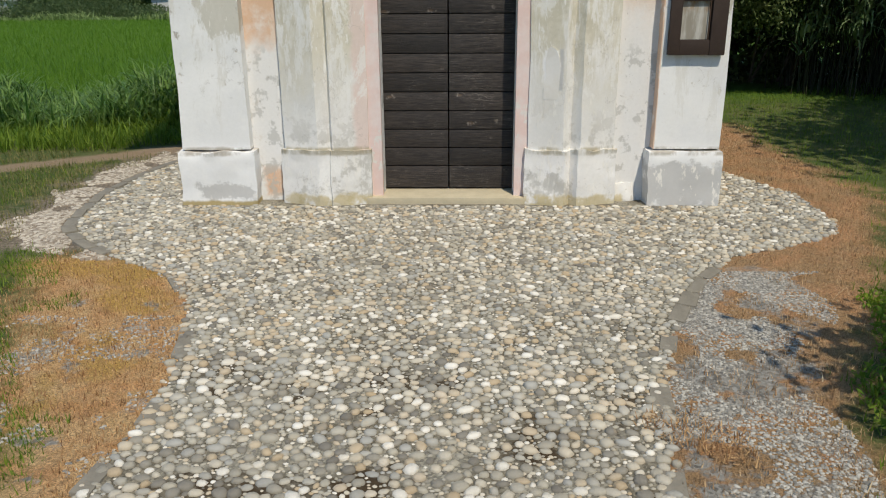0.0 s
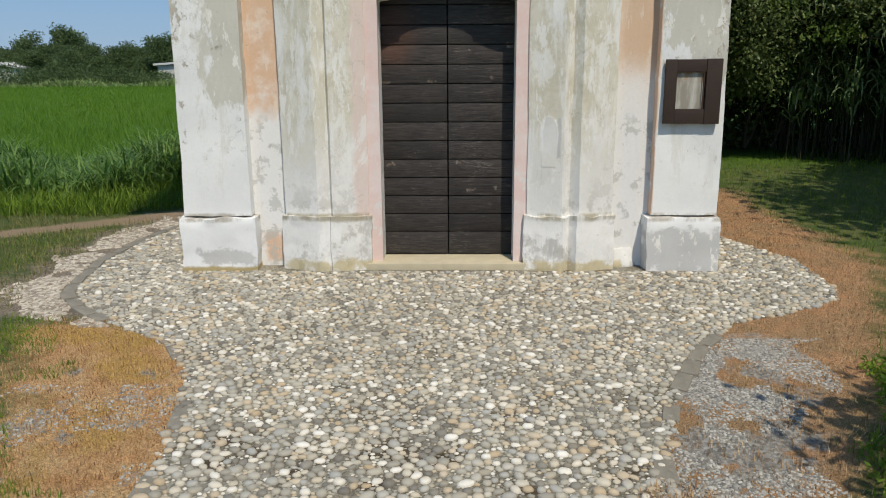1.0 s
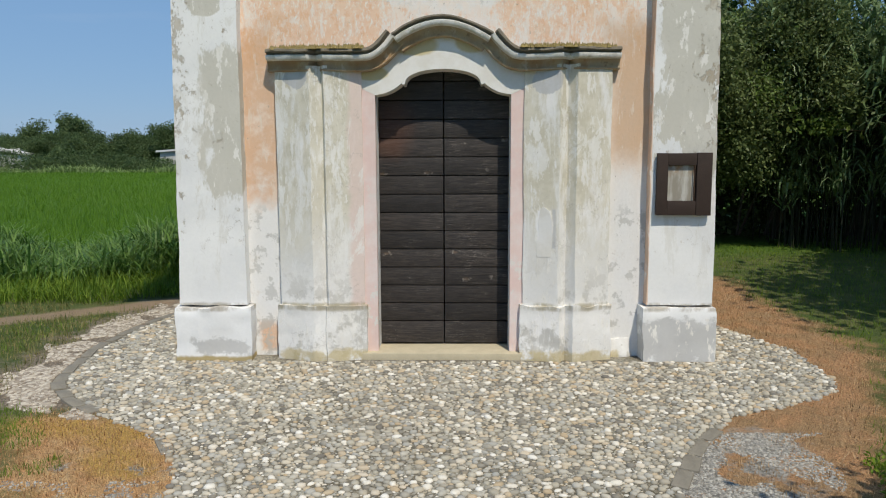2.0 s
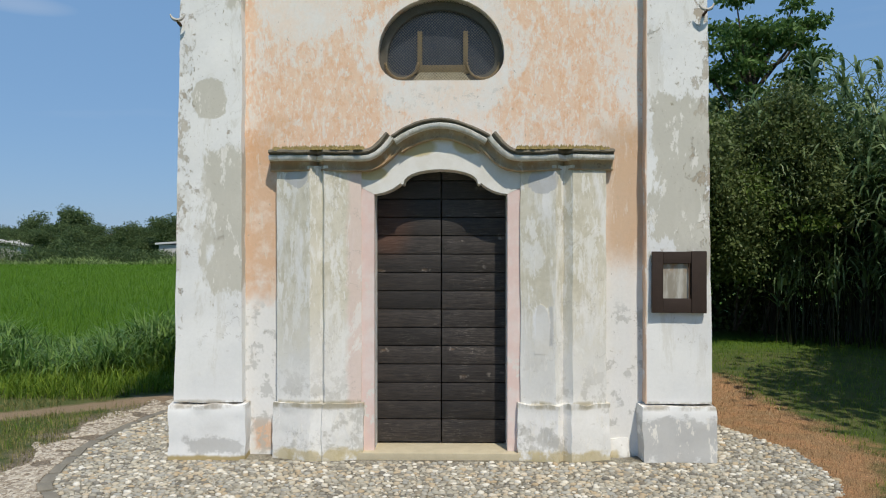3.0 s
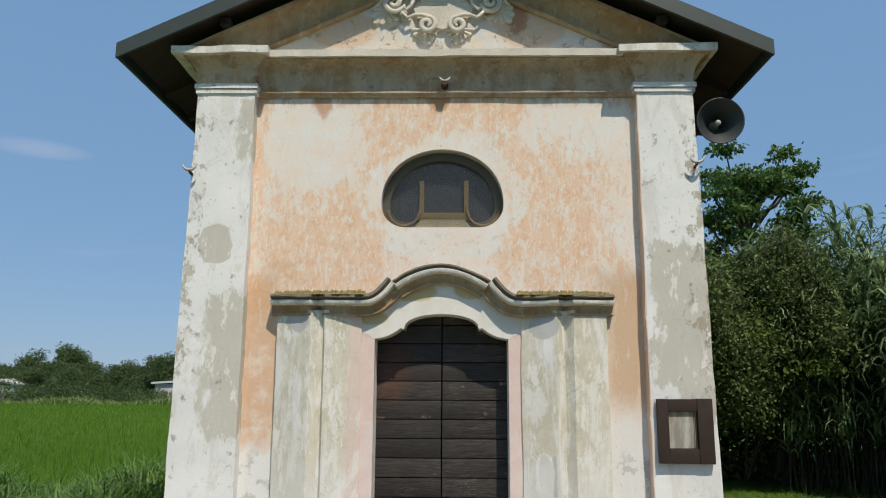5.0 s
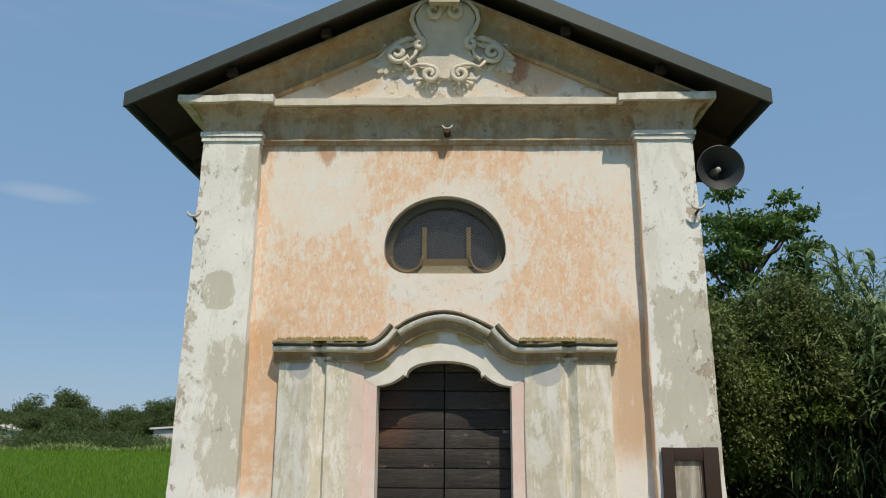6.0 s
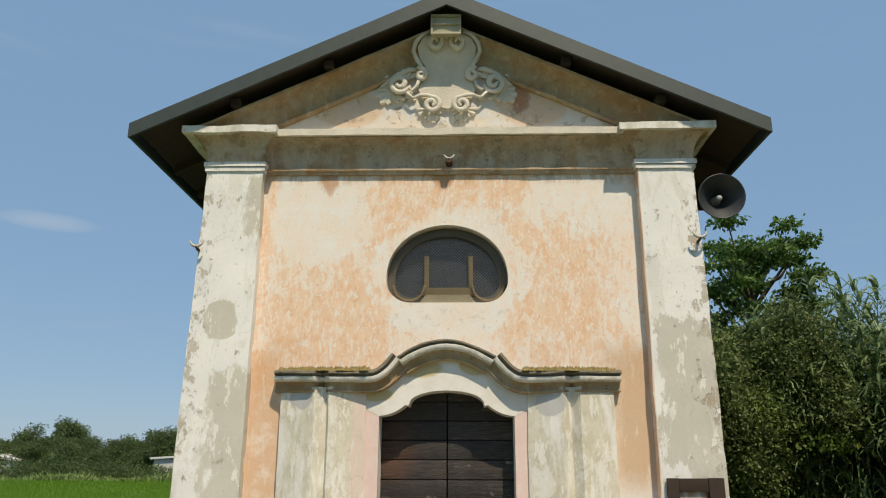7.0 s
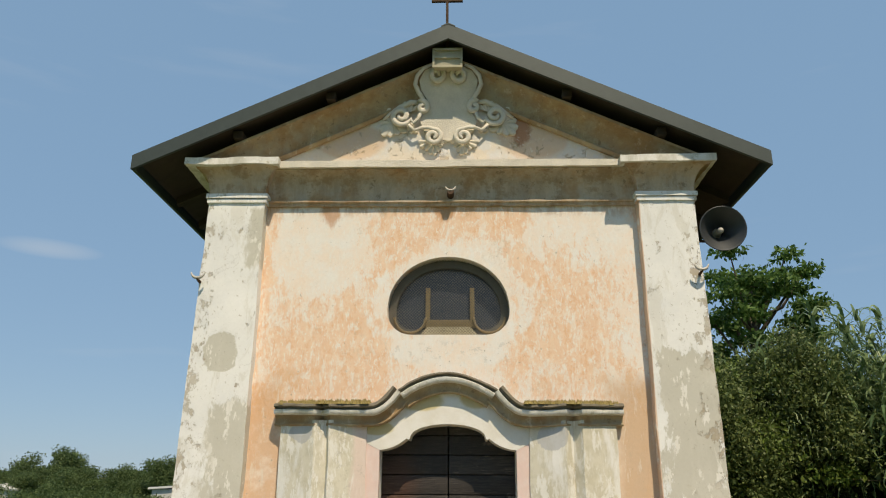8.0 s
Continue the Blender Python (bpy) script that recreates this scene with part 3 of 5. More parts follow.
# corner pilasters with pedestals
for side, inner, outer, tip in ((-1, 1.79, 2.405, 2.335), (1, 1.825, 2.415, 2.36)):
    shaft = column([(side * inner, -0.12), (side * outer, -0.12), (side * outer, 0.3), (side * inner, 0.05)], 0.46, 4.66, 0.08, 0.009)
    for v in shaft.verts:
        if abs(v.co.x) > 2.3:
            v.co.x -= side * (outer - tip) * (v.co.z - 0.46) / 4.2
    part("corner_pilaster", shaft, M_PIL, chapel, "limewashed pilaster with grey repair patches")
    ped = column([(side * (inner - 0.045), -0.19), (side * (outer + 0.02), -0.19), (side * (outer + 0.02), 0.32), (side * (inner - 0.045), 0.05)], -0.2, 0.45, 0.05, 0.019)
    for v in ped.verts:
        if v.co.z > 0.44:
            v.co.y += 0.02
    part("pedestal", spread_foot(ped, 0.45, 0.012), M_PIL, chapel, "chipped white pedestal with grey repair patches")
    # astragal, cove and slab of the capital
    for z0, z1, out in ((4.655, 4.692, 0.018), (4.70, 4.745, 0.03)):
        ring = column([(side * (inner - out), -0.12 - out), (side * (tip + out), -0.12 - out), (side * (tip + out), 0.3), (side * (inner - out), 0.0)], z0, z1, 0.02, 0.003)
        part("astragal", ring, M_PIL, chapel)
    bm = bmesh.new()
    rings = []
    for k in range(9):
        a = k / 8
        o = 0.005 + 0.155 * (1 - math.cos(a * math.pi / 2))
        z = 4.745 + 0.243 * math.sin(a * math.pi / 2) ** 0.9
        xi, xo = inner - o * 0.95, tip + o * 0.95
        rings.append([bm.verts.new(p) for p in ((side * xi, 0.0, z), (side * xi, -0.13 - o, z), (side * xo, -0.13 - o, z), (side * xo, 0.35, z))])
    for a, b in zip(rings, rings[1:]):
        for k in range(3):
            bm.faces.new((a[k], a[k + 1], b[k + 1], b[k]))
    bm.faces.new(rings[-1])
    bmesh.ops.subdivide_edges(bm, edges=bm.edges, cuts=3, use_grid_fill=True)
    part("cove", roughen(bm, 0.004), M_ENTAB, chapel)
    slab = column([(side * 1.64, -0.315), (side * 2.55, -0.315), (side * 2.55, 0.4), (side * 1.64, 0.0)], 4.985, 5.055, 0.03, 0.011)
    part("capital_slab", slab, M_CORNICE, chapel, "weathered grey slab of a pilaster capital")

# entablature between the pilasters
prof = [(0.0, -0.085), (0.03, -0.085), (0.035, -0.06), (0.055, -0.05), (0.055, -0.03), (0.03, -0.02), (0.032, 0.03), (0.045, 0.11), (0.08, 0.18), (0.14, 0.225), (0.19, 0.238), (0.19, 0.246), (0.0, 0.246)]
part("entablature", sweep(fill([(-1.83, 4.735, 0.0), (1.85, 4.735, 0.0)], 0.08), prof, True, 0.004), M_ENTAB, chapel, "stained cove between the pilasters")
part("pediment_ledge", column([(-1.645, -0.225), (1.637, -0.225), (1.637, 0.0), (-1.645, 0.0)], 4.983, 5.052, 0.03, 0.008), M_STUCCO, chapel, "pale ledge below the pediment")
part("tympanum", plate([(-2.1, 5.0), (2.1, 5.0), (0, 5.97)], [], -0.03, -0.002), M_TYMP, chapel)
rake_prof = [(0.0, -0.035), (0.035, -0.035), (0.055, -0.012), (0.045, 0.012), (0.03, 0.018), (0.035, 0.06), (0.06, 0.13), (0.11, 0.18), (0.18, 0.205), (0.21, 0.207), (0.215, 0.23), (0.0, 0.23)]
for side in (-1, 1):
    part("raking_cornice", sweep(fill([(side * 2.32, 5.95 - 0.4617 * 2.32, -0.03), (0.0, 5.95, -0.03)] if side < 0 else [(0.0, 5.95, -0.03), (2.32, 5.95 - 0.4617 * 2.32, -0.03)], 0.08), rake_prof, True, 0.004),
         M_RAKE, chapel, "stained coved cornice, darkened for shade under the roof slope")

# roof: two slopes of sheet metal over dark boards, with rafters below
roof = part("roof", plate([(-0.07, 6.431), (0, 6.464), (0.07, 6.431), (0.07, 6.419), (0, 6.452), (-0.07, 6.419)], [], -0.434, 6.5), M_VERGE, chapel, "low gable roof edged in dark green metal")
for side in (-1, 1):
    pts = [(side * 2.98, 5.03), (0, 6.435), (0, 6.41), (side * 2.98, 5.005)]
    part("roof_sheet", plate(pts, [], -0.3978, 6.5), M_ROOF, roof)
    pts = [(side * 2.95, 4.995), (0, 6.387), (0, 6.35), (side * 2.95, 4.96)]
    part("soffit_board", plate(pts, [], -0.3975, 6.45), M_SOFFIT, roof)
    pts = [(side * 3.015, 5.03), (0, 6.452), (0, 6.285), (side * 3.015, 4.885)]
    part("verge_board", plate(pts, [], -0.43, -0.398), M_VERGE, roof, "dark green metal verge")
    part("eave_board", box(min(side * 3.015, side * 2.985), max(side * 3.015, side * 2.985), -0.396, 6.5, 4.89, 5.02), M_VERGE, roof)
    for x in (1.17, 2.06):
        z = 6.345 - 0.472 * x
        part("purlin", roughen(box(side * x - 0.045, side * x + 0.045, -0.30, 0.0, z - 0.105, z - 0.025, 0.006), 0.006), M_SOFFIT, roof)
    for k in range(9):
        y = 0.5 + 0.7 * k
        pts = [(side * 2.92, 4.975), (side * 2.30, 5.265), (side * 2.30, 5.18), (side * 2.92, 4.89)]
        part("rafter", plate(pts, [], y, y + 0.09), M_SOFFIT, roof)

# portal: bent pilasters on both sides of the door
def portal_plan(side, out=0.0):
    pts = [(0.715 - out, 0.02), (0.715 - out, -0.095 - out), (1.02 + out * 0.5, -0.175 - out), (1.095, -0.105 - out), (1.17 - out * 0.5, -0.175 - out), (1.485 + out, -0.07 - out), (1.485 + out, 0.02)]
    if side < 0:
        pts[2:5] = [(1.035 + out * 0.5, -0.175 - out), (1.06, -0.125 - (0.03 + out if out else 0.0)), (1.165 - out * 0.5, -0.175 - out)]
    return [(side * x, y) for x, y in pts]


for side in (-1, 1):
    part("portal_pilaster", column(portal_plan(side), 0.45, 2.58, 0.08, 0.007, 0.04), M_PORTAL, chapel, "bent portal pilaster of flaking grey plaster")
    part("portal_pedestal", spread_foot(column(portal_plan(side, 0.03), -0.2, 0.455, 0.035, 0.016, 0.03), 0.455, 0.03), M_PORTAL, chapel, "chipped pedestal of the portal")
    part("jamb", plate([(side * 0.6, -0.15), (side * 0.735, -0.15), (side * 0.735, 2.42), (side * 0.6, 2.335)], [], -0.075, -0.002), M_PINK, chapel, "pink painted door jamb")


def cornice_line():
    half = [(-1.545, 2.655, -0.05), (-1.20, 2.645, -0.165), (-1.165, 2.645, -0.165), (-1.10, 2.645, -0.075), (-1.03, 2.645, -0.165), (-0.72, 2.64, -0.14), (-0.66, 2.645, -0.14)]
    for k in range(1, 9):
        a = k / 8
        half.append((-0.66 + 0.235 * a, 2.645 + 0.185 * (a ** 1.7), -0.14 + 0.022 * a))
    arch = []
    for k in range(13):
        a = k / 12
        arch.append((-0.405 + 0.81 * a, 2.79 + 0.145 * math.sin(math.pi * a) ** 0.9, -0.118))
    return half, arch, [(-x, z, y) for x, z, y in half[::-1]]


corn_prof = [(-0.13, -0.024), (0.040, -0.024), (0.062, -0.018), (0.082, -0.015), (0.090, -0.004), (0.092, 0.018), (0.080, 0.024), (-0.13, 0.024)]
cove_prof = [(-0.13, -0.112), (0.010, -0.112), (0.018, -0.104), (0.018, -0.094), (0.004, -0.088), (0.004, -0.066), (0.012, -0.044), (0.030, -0.028), (0.034, -0.0245), (-0.13, -0.0245)]
cap_prof = [(-0.13, 0.026), (0.070, 0.026), (0.074, 0.038), (0.100, 0.040), (0.112, 0.048), (0.108, 0.066), (0.06, 0.080), (-0.13, 0.088)]
c_left, c_mid, c_right = cornice_line()
M_FILLET = simple("blackened_cornice_top", (0.19, 0.165, 0.125), 0.95, 0.5, 1.7, 9.0, 0.008)
cornice = part("portal_cornice", sweep(fill(c_mid, 0.04), corn_prof, True, 0.005), M_CORNICE, chapel, "curved weathered cornice over the door, mossy on top")
for nm, line in (("cornice_wing", c_left), ("cornice_wing", c_right)):
    part(nm, sweep(fill(line, 0.05), corn_prof, True, 0.006), M_CORNICE, cornice)
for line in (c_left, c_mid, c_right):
    # hollow below the band: stained, with the overhang's shade in its colour
    part("cavetto", sweep(fill(line, 0.05), cove_prof, True, 0.005), M_RAKE, cornice, "brown-stained hollow moulding, darkened for shade")
    part("top_fillet", sweep(fill(line, 0.05), [(o - 0.012, min(h, 0.062)) for o, h in cap_prof] if line is c_mid else cap_prof, True, 0.012), M_FILLET, cornice, "blackened top edge")
lintel = ARCH[:]
top = [(x, z - 0.06) for x, z, _ in c_left if x > -0.73] + [(x, z - 0.06) for x, z, _ in c_mid] + [(x, z - 0.06) for x, z, _ in c_right if x < 0.73]
part("lintel", plate(lintel + [(0.735, 2.40)] + top[::-1] + [(-0.735, 2.40)], [], -0.077, -0.003), M_LINTEL, chapel, "scalloped white lintel with ochre stains")

# moss on the flat wings of the cornice
rnd = random.Random(4)
for side in (-1, 1):
    vs, fs = [], []
    for k in range(900):
        x = rnd.uniform(0.68, 1.5)
        y = -rnd.uniform(0.04, 0.255) + max(0, x - 1.2) * 0.3
        r, h = rnd.uniform(0.010, 0.030), rnd.uniform(0.004, 0.042)
        o = len(vs)
        z = 2.722
        for s in range(5):
            a = s * 1.2566 + rnd.random()
            vs.append((side * x + r * math.cos(a), y + r * math.sin(a), z - 0.01))
        vs.append((side * x, y, z + h))
        fs += [(o + s, o + (s + 1) % 5, o + 5) for s in range(5)]
    m = soup("moss", vs, fs, M_MOSS)
    m.parent = cornice
    tagged(m, "dry brown moss", kind="stuff")

lump = column([(1.50, 0.0), (1.53, -0.045), (1.60, -0.06), (1.68, -0.045), (1.73, 0.0)], -0.06, 0.13, 0.025, 0.028, 0.025)
for v in lump.verts:
    v.co.y *= max(0.05, 1 - max(0.0, v.co.z + 0.02) / 0.2)
    v.co.x += 0.25 * (v.co.x - 1.62) * -max(0.0, v.co.z) / 0.2
# a loose sheet of plaster curling off the portal
blister = plate([(0.838, 0.90), (0.955, 0.90), (0.962, 1.02), (0.968, 1.16), (0.955, 1.26), (0.93, 1.325), (0.895, 1.345), (0.862, 1.33), (0.845, 1.22), (0.85, 1.10), (0.835, 1.0)], [], 0.0, 0.03)
bmesh.ops.triangulate(blister, faces=blister.faces)
bmesh.ops.subdivide_edges(blister, edges=blister.edges, cuts=1)
for v in blister.verts:
    lift = 0.003 + 0.022 * max(0.0, (v.co.x - 0.86) / 0.1) * max(0.0, (v.co.z - 0.92) / 0.4)
    v.co.y += -0.095 - (v.co.x - 0.715) * 0.262 - lift
part("loose_plaster", roughen(blister, 0.005), M_LINTEL, chapel, "white sheet of plaster curling off the portal")
part("broken_plaster", lump, M_PORTAL, chapel, "broken lump of plaster at the foot of the wall")
part("threshold", roughen(box(-0.74, 0.74, -0.16, 0.24, -0.12, 0.022, 0.012), 0.004), M_SILL, chapel, "worn pale stone threshold")

# ---- door ----
door = thing("door_1", "closed double door of dark horizontal wooden boards", "door", kind="structure")
for side in (-1, 1):
    leaf = part("leaf", box(min(side * 0.004, side * 0.68), max(side * 0.004, side * 0.68), 0.232, 0.27, 0.03, 2.62), M_DOOR, door)
    z = 0.032
    for k in range(15):
        h = 0.215 if k == 0 else 0.1715
        bm = box(min(side * 0.006, side * 0.68), max(side * 0.006, side * 0.68), 0.183 + (0.0 if k else -0.004) + 0.002 * (k % 3), 0.231, z + 0.0045, z + h - 0.0045, 0.004)
        part("board", bm, M_DOOR, leaf)
        z += h

# ---- lunette window ----
win = thing("window_1", "arched lunette window behind a rusty wire screen", "window", kind="structure")
inner = window_edge(0.03)
part("pane", plate(inner, [], 0.180, 0.195), M_GLASS, win, "dusty dark window glass")
frame_in = []
for x, z in window_edge(-0.075):
    frame_in.append((x, z))
part("window_frame", plate(window_edge(-0.002), [frame_in], 0.12, 0.17), M_WINGREY, win, "weathered grey wooden window frame")
for x in (-0.2, 0.225):
    part("mullion", box(x - 0.022, x + 0.022, 0.125, 0.165, 3.47, 3.86, 0.003), M_WINWOOD, win)
part("bottom_rail", box(-0.24, 0.26, 0.118, 0.168, 3.475, 3.545, 0.004), M_WINWOOD, win)
part("window_sill", plate([(-0.27, 3.385), (0.28, 3.385), (0.21, 3.468), (-0.20, 3.468)], [], 0.085, 0.118), M_SILL, win, "pale raised sill of the window")
for side in (-1, 1):
    part("frame_lobe", tube(bmesh.new(), arc(side * 0.375 + 0.01, 3.565, 0.150, 180, 360, 0.108, 14), 0.013, 6), M_WINWOOD, win, "", True)
bm = bmesh.new()
STEP = 0.020


def inside_window(x, z):
    if z < 3.38 or abs(x) > 0.57:
        return False
    if z >= 3.60:
        s = (z - 3.60) / 0.532
        return s < 1 and abs(x) < 0.572 * math.cos(math.asin(min(1, s ** (1 / 0.92))))
    return abs(x) < 0.35 or math.hypot(abs(x) - 0.35, 3.60 - z) < 0.222


for slope in (-1, 1):
    for k in range(-70, 71):
        c = k * STEP * 1.414
        run = [u * 0.01 for u in range(-60, 61) if inside_window(u * 0.01, 3.75 + slope * u * 0.01 + c)]
        if len(run) > 1:
            a, b = run[0], run[-1]
            p, q = Vector((a, 0.075 + slope * 0.002, 3.75 + slope * a + c)), Vector((b, 0.075 + slope * 0.002, 3.75 + slope * b + c))
            side = Vector((slope, 0, -1)).normalized() * 0.0014
            bm.faces.new([bm.verts.new(v) for v in (p - side, p + side, q + side, q - side)])
            d = Vector((0, 0.0022, 0))
            bm.faces.new([bm.verts.new(v) for v in (p - d, p + d, q + d, q - d)])
screen = part("wire_screen", bm, M_WIRE, win, "rusty diamond wire screen")



# ---- things on the chapel ----
def crescent(x, y, z, label, tilt=0.0, r=0.065):
    """A wrought crescent on a short stem, let into the wall."""
    t = thing("iron_bracket", label, "bracket", "iron crescents on the front")
    pts = arc(x, z + r - 0.015, r, 190 + tilt, 350 + tilt, y - 0.08, 12)
    part("crescent", tube(bmesh.new(), pts, [0.006 + 0.009 * math.sin(math.pi * k / 12) for k in range(13)], 6), M_PALE_IRON, t, "", True)
    part("stem", tube(bmesh.new(), [(x, y + 0.03, z - 0.04), (x, y - 0.05, z - 0.03), (x, y - 0.09, z - 0.012)], 0.014, 6), M_IRON, t, "", True)
    return t


crescent(2.335, -0.12, 3.955, "pale iron crescent bracket on the corner pilaster")
crescent(-2.34, -0.12, 3.89, "pale iron crescent bracket on the corner pilaster")
c = crescent(0.02, -0.04, 4.79, "iron crescent bracket with a dark socket under the cornice", 0.0, 0.05)
part("socket", tube(bmesh.new(), [(0.02, -0.02, 4.755), (0.02, -0.13, 4.765)], 0.035, 10), M_IRON, c)

# horn loudspeaker on the side wall
horn = thing("loudspeaker", "grey metal horn loudspeaker on the side wall under the eave", "loudspeaker")


def lathe(profile, seg=36):
    """A turned body about the y axis: profile of (radius, y)."""
    bm = bmesh.new()
    rings = [[bm.verts.new((r * math.cos(6.28319 * k / seg), y, r * math.sin(6.28319 * k / seg))) for k in range(seg)] for r, y in profile]
    for a, b in zip(rings, rings[1:]):
        for k in range(seg):
            bm.faces.new((a[k], a[(k + 1) % seg], b[(k + 1) % seg], b[k]))
    return bm


HORN_AT = pose(2.595, -0.13, 4.365, 7, 0, -4)
bell = [(0.040, 0.30)] + [(0.045 + 0.165 * (q / 8) ** 1.8, 0.28 - 0.28 * q / 8) for q in range(9)] + [(0.217, 0.002), (0.219, -0.008), (0.210, -0.010)]
bell += [(0.205 - 0.165 * (1 - ((8 - q) / 8) ** 1.8), -0.004 + 0.27 * q / 8) for q in range(9)]
for nm, prof_, mat_, lab in (("bell", bell, M_HORN, ""), ("phase_plug", [(0.001, 0.06), (0.022, 0.065), (0.03, 0.085), (0.03, 0.20), (0.075, 0.26)], M_PALE_IRON, "pale centre plug"), ("driver", [(0.001, 0.44), (0.06, 0.44), (0.065, 0.43), (0.065, 0.31), (0.05, 0.29), (0.001, 0.29)], M_HORN, "")):
    o = part(nm, lathe(prof_), mat_, horn, lab, True)
    o.matrix_local = HORN_AT
part("bracket", tube(bmesh.new(), [(2.36, 0.14, 4.33), (2.48, 0.14, 4.33), (2.575, 0.16, 4.33)], 0.014, 6), M_IRON, horn)

# notice board
board = thing("notice_board", "dark brown wooden notice board with faded paper", "notice board")
part("backing", box(1.90, 2.30, -0.139, -0.121, 1.31, 1.77), M_FRAME, board)
for nm, x0, x1, z0, z1, out in (("stile", 1.868, 1.966, 1.276, 1.818, 0.0), ("stile", 2.214, 2.346, 1.272, 1.820, 0.002), ("rail", 1.967, 2.213, 1.712, 1.816, -0.003), ("rail", 1.967, 2.213, 1.275, 1.400, -0.003)):
    part(nm, roughen(box(x0, x1, -0.178 - out, -0.141, z0, z1, 0.005), 0.003), M_FRAME, board)
part("paper", box(1.968, 2.195, -0.146, -0.1405, 1.402, 1.71), M_PAPER, board, "sun-bleached paper notice")
part("rod", tube(bmesh.new(), [(2.196, -0.17, 1.30), (2.196, -0.17, 1.79)], 0.005, 6), M_IRON, board)

# lamp under the ridge
lamp = thing("floodlight", "beige metal floodlight under the ridge of the roof", "floodlight")
part("housing", box(-0.152, 0.134, -0.315, -0.18, 6.03, 6.225, 0.012), M_LAMP, lamp)
for nm, x0, x1, z0, z1 in (("rim", -0.16, 0.142, 6.21, 6.235), ("rim", -0.16, 0.142, 6.012, 6.034), ("rim", -0.16, -0.138, 6.035, 6.209), ("rim", 0.12, 0.142, 6.035, 6.209), ("rib", -0.137, 0.119, 6.118, 6.138)):
    part(nm, box(x0, x1, -0.338, -0.310, z0, z1, 0.003), M_LAMP, lamp)
part("arm", box(-0.03, 0.01, -0.28, -0.25, 6.225, 6.36), M_IRON, lamp)

# cross on the ridge
cross = thing("cross", "thin iron cross on the ridge of the roof", "cross")
part("upright", roughen(box(-0.024, 0.002, -0.41, -0.385, 6.44, 6.98, 0.004), 0.002), M_IRON, cross)
part("crossbar", roughen(box(-0.17, 0.148, -0.412, -0.383, 6.735, 6.76, 0.004), 0.002), M_IRON, cross)

# stucco cartouche in the pediment
orn = thing("stucco_ornament", "cream stucco cartouche with scrolls and leaves in the pediment", "ornament")
OX, OZ = -0.005, 5.60


def shield_outline():
    half = [(0.0, 0.50), (0.16, 0.50), (0.245, 0.45), (0.30, 0.36), (0.28, 0.26), (0.225, 0.18), (0.235, 0.06), (0.29, -0.06), (0.25, -0.16), (0.10, -0.25), (0.0, -0.27)]
    return [(OX + x, OZ + z) for x, z in half] + [(OX - x * 0.975, OZ + z + 0.006) for x, z in half[-2:0:-1]]


part("shield", plate(shield_outline(), [], -0.078, -0.028), M_STUCCO, orn, "smooth shield field")


def scroll(cx, cz, r, start, turns, tail, thick, flip):
    """A volute with a tail: the tail's points lead into a spiral."""
    pts = [(OX + flip * x, -0.150, OZ + z) for x, z in tail]
    n = int(18 * turns)
    for k in range(n + 1):
        a = radians(start) + 6.28319 * turns * k / n
        q = r * (1 - 0.8 * k / n)
        pts.append((OX + flip * (cx + q * math.cos(a)), -0.150 - 0.015 * k / n, OZ + cz + q * math.sin(a)))
    rad = [1.35 * thick * (0.55 + 0.45 * math.sin(math.pi * min(1.0, (k + 1) / len(pts)))) for k in range(len(pts))]
    return tube(bmesh.new(), pts, rad, 7)


def acanthus(cx, cz, r, a0, a1, lobes, flip, thick=0.035):
    """A lobed leaf: a fan of rounded fingers, raised in the middle."""
    bm = bmesh.new()
    mid = bm.verts.new((OX + flip * cx, -0.062 - thick * 0.6, OZ + cz))
    rim = []
    n = lobes * 6
    for k in range(n + 1):
        a = radians(a0 + (a1 - a0) * k / n)
        q = r * (0.72 + 0.16 * abs(math.sin(math.pi * k / 6)) + 0.12 * math.sin(1.7 * k / 6 + lobes))
        rim.append((OX + flip * (cx + q * math.cos(a)), OZ + cz + q * math.sin(a)))
    fr = [bm.verts.new((x, -0.045 - thick * (0.35 + 0.5 * abs(math.sin(math.pi * k / 6))), z)) for k, (x, z) in enumerate(rim)]
    bk = [bm.verts.new((x, -0.029, z)) for x, z in rim]
    for k in range(n):
        bm.faces.new((mid, fr[k], fr[k + 1]))
        bm.faces.new((fr[k], bk[k], bk[k + 1], fr[k + 1]))
    return bm


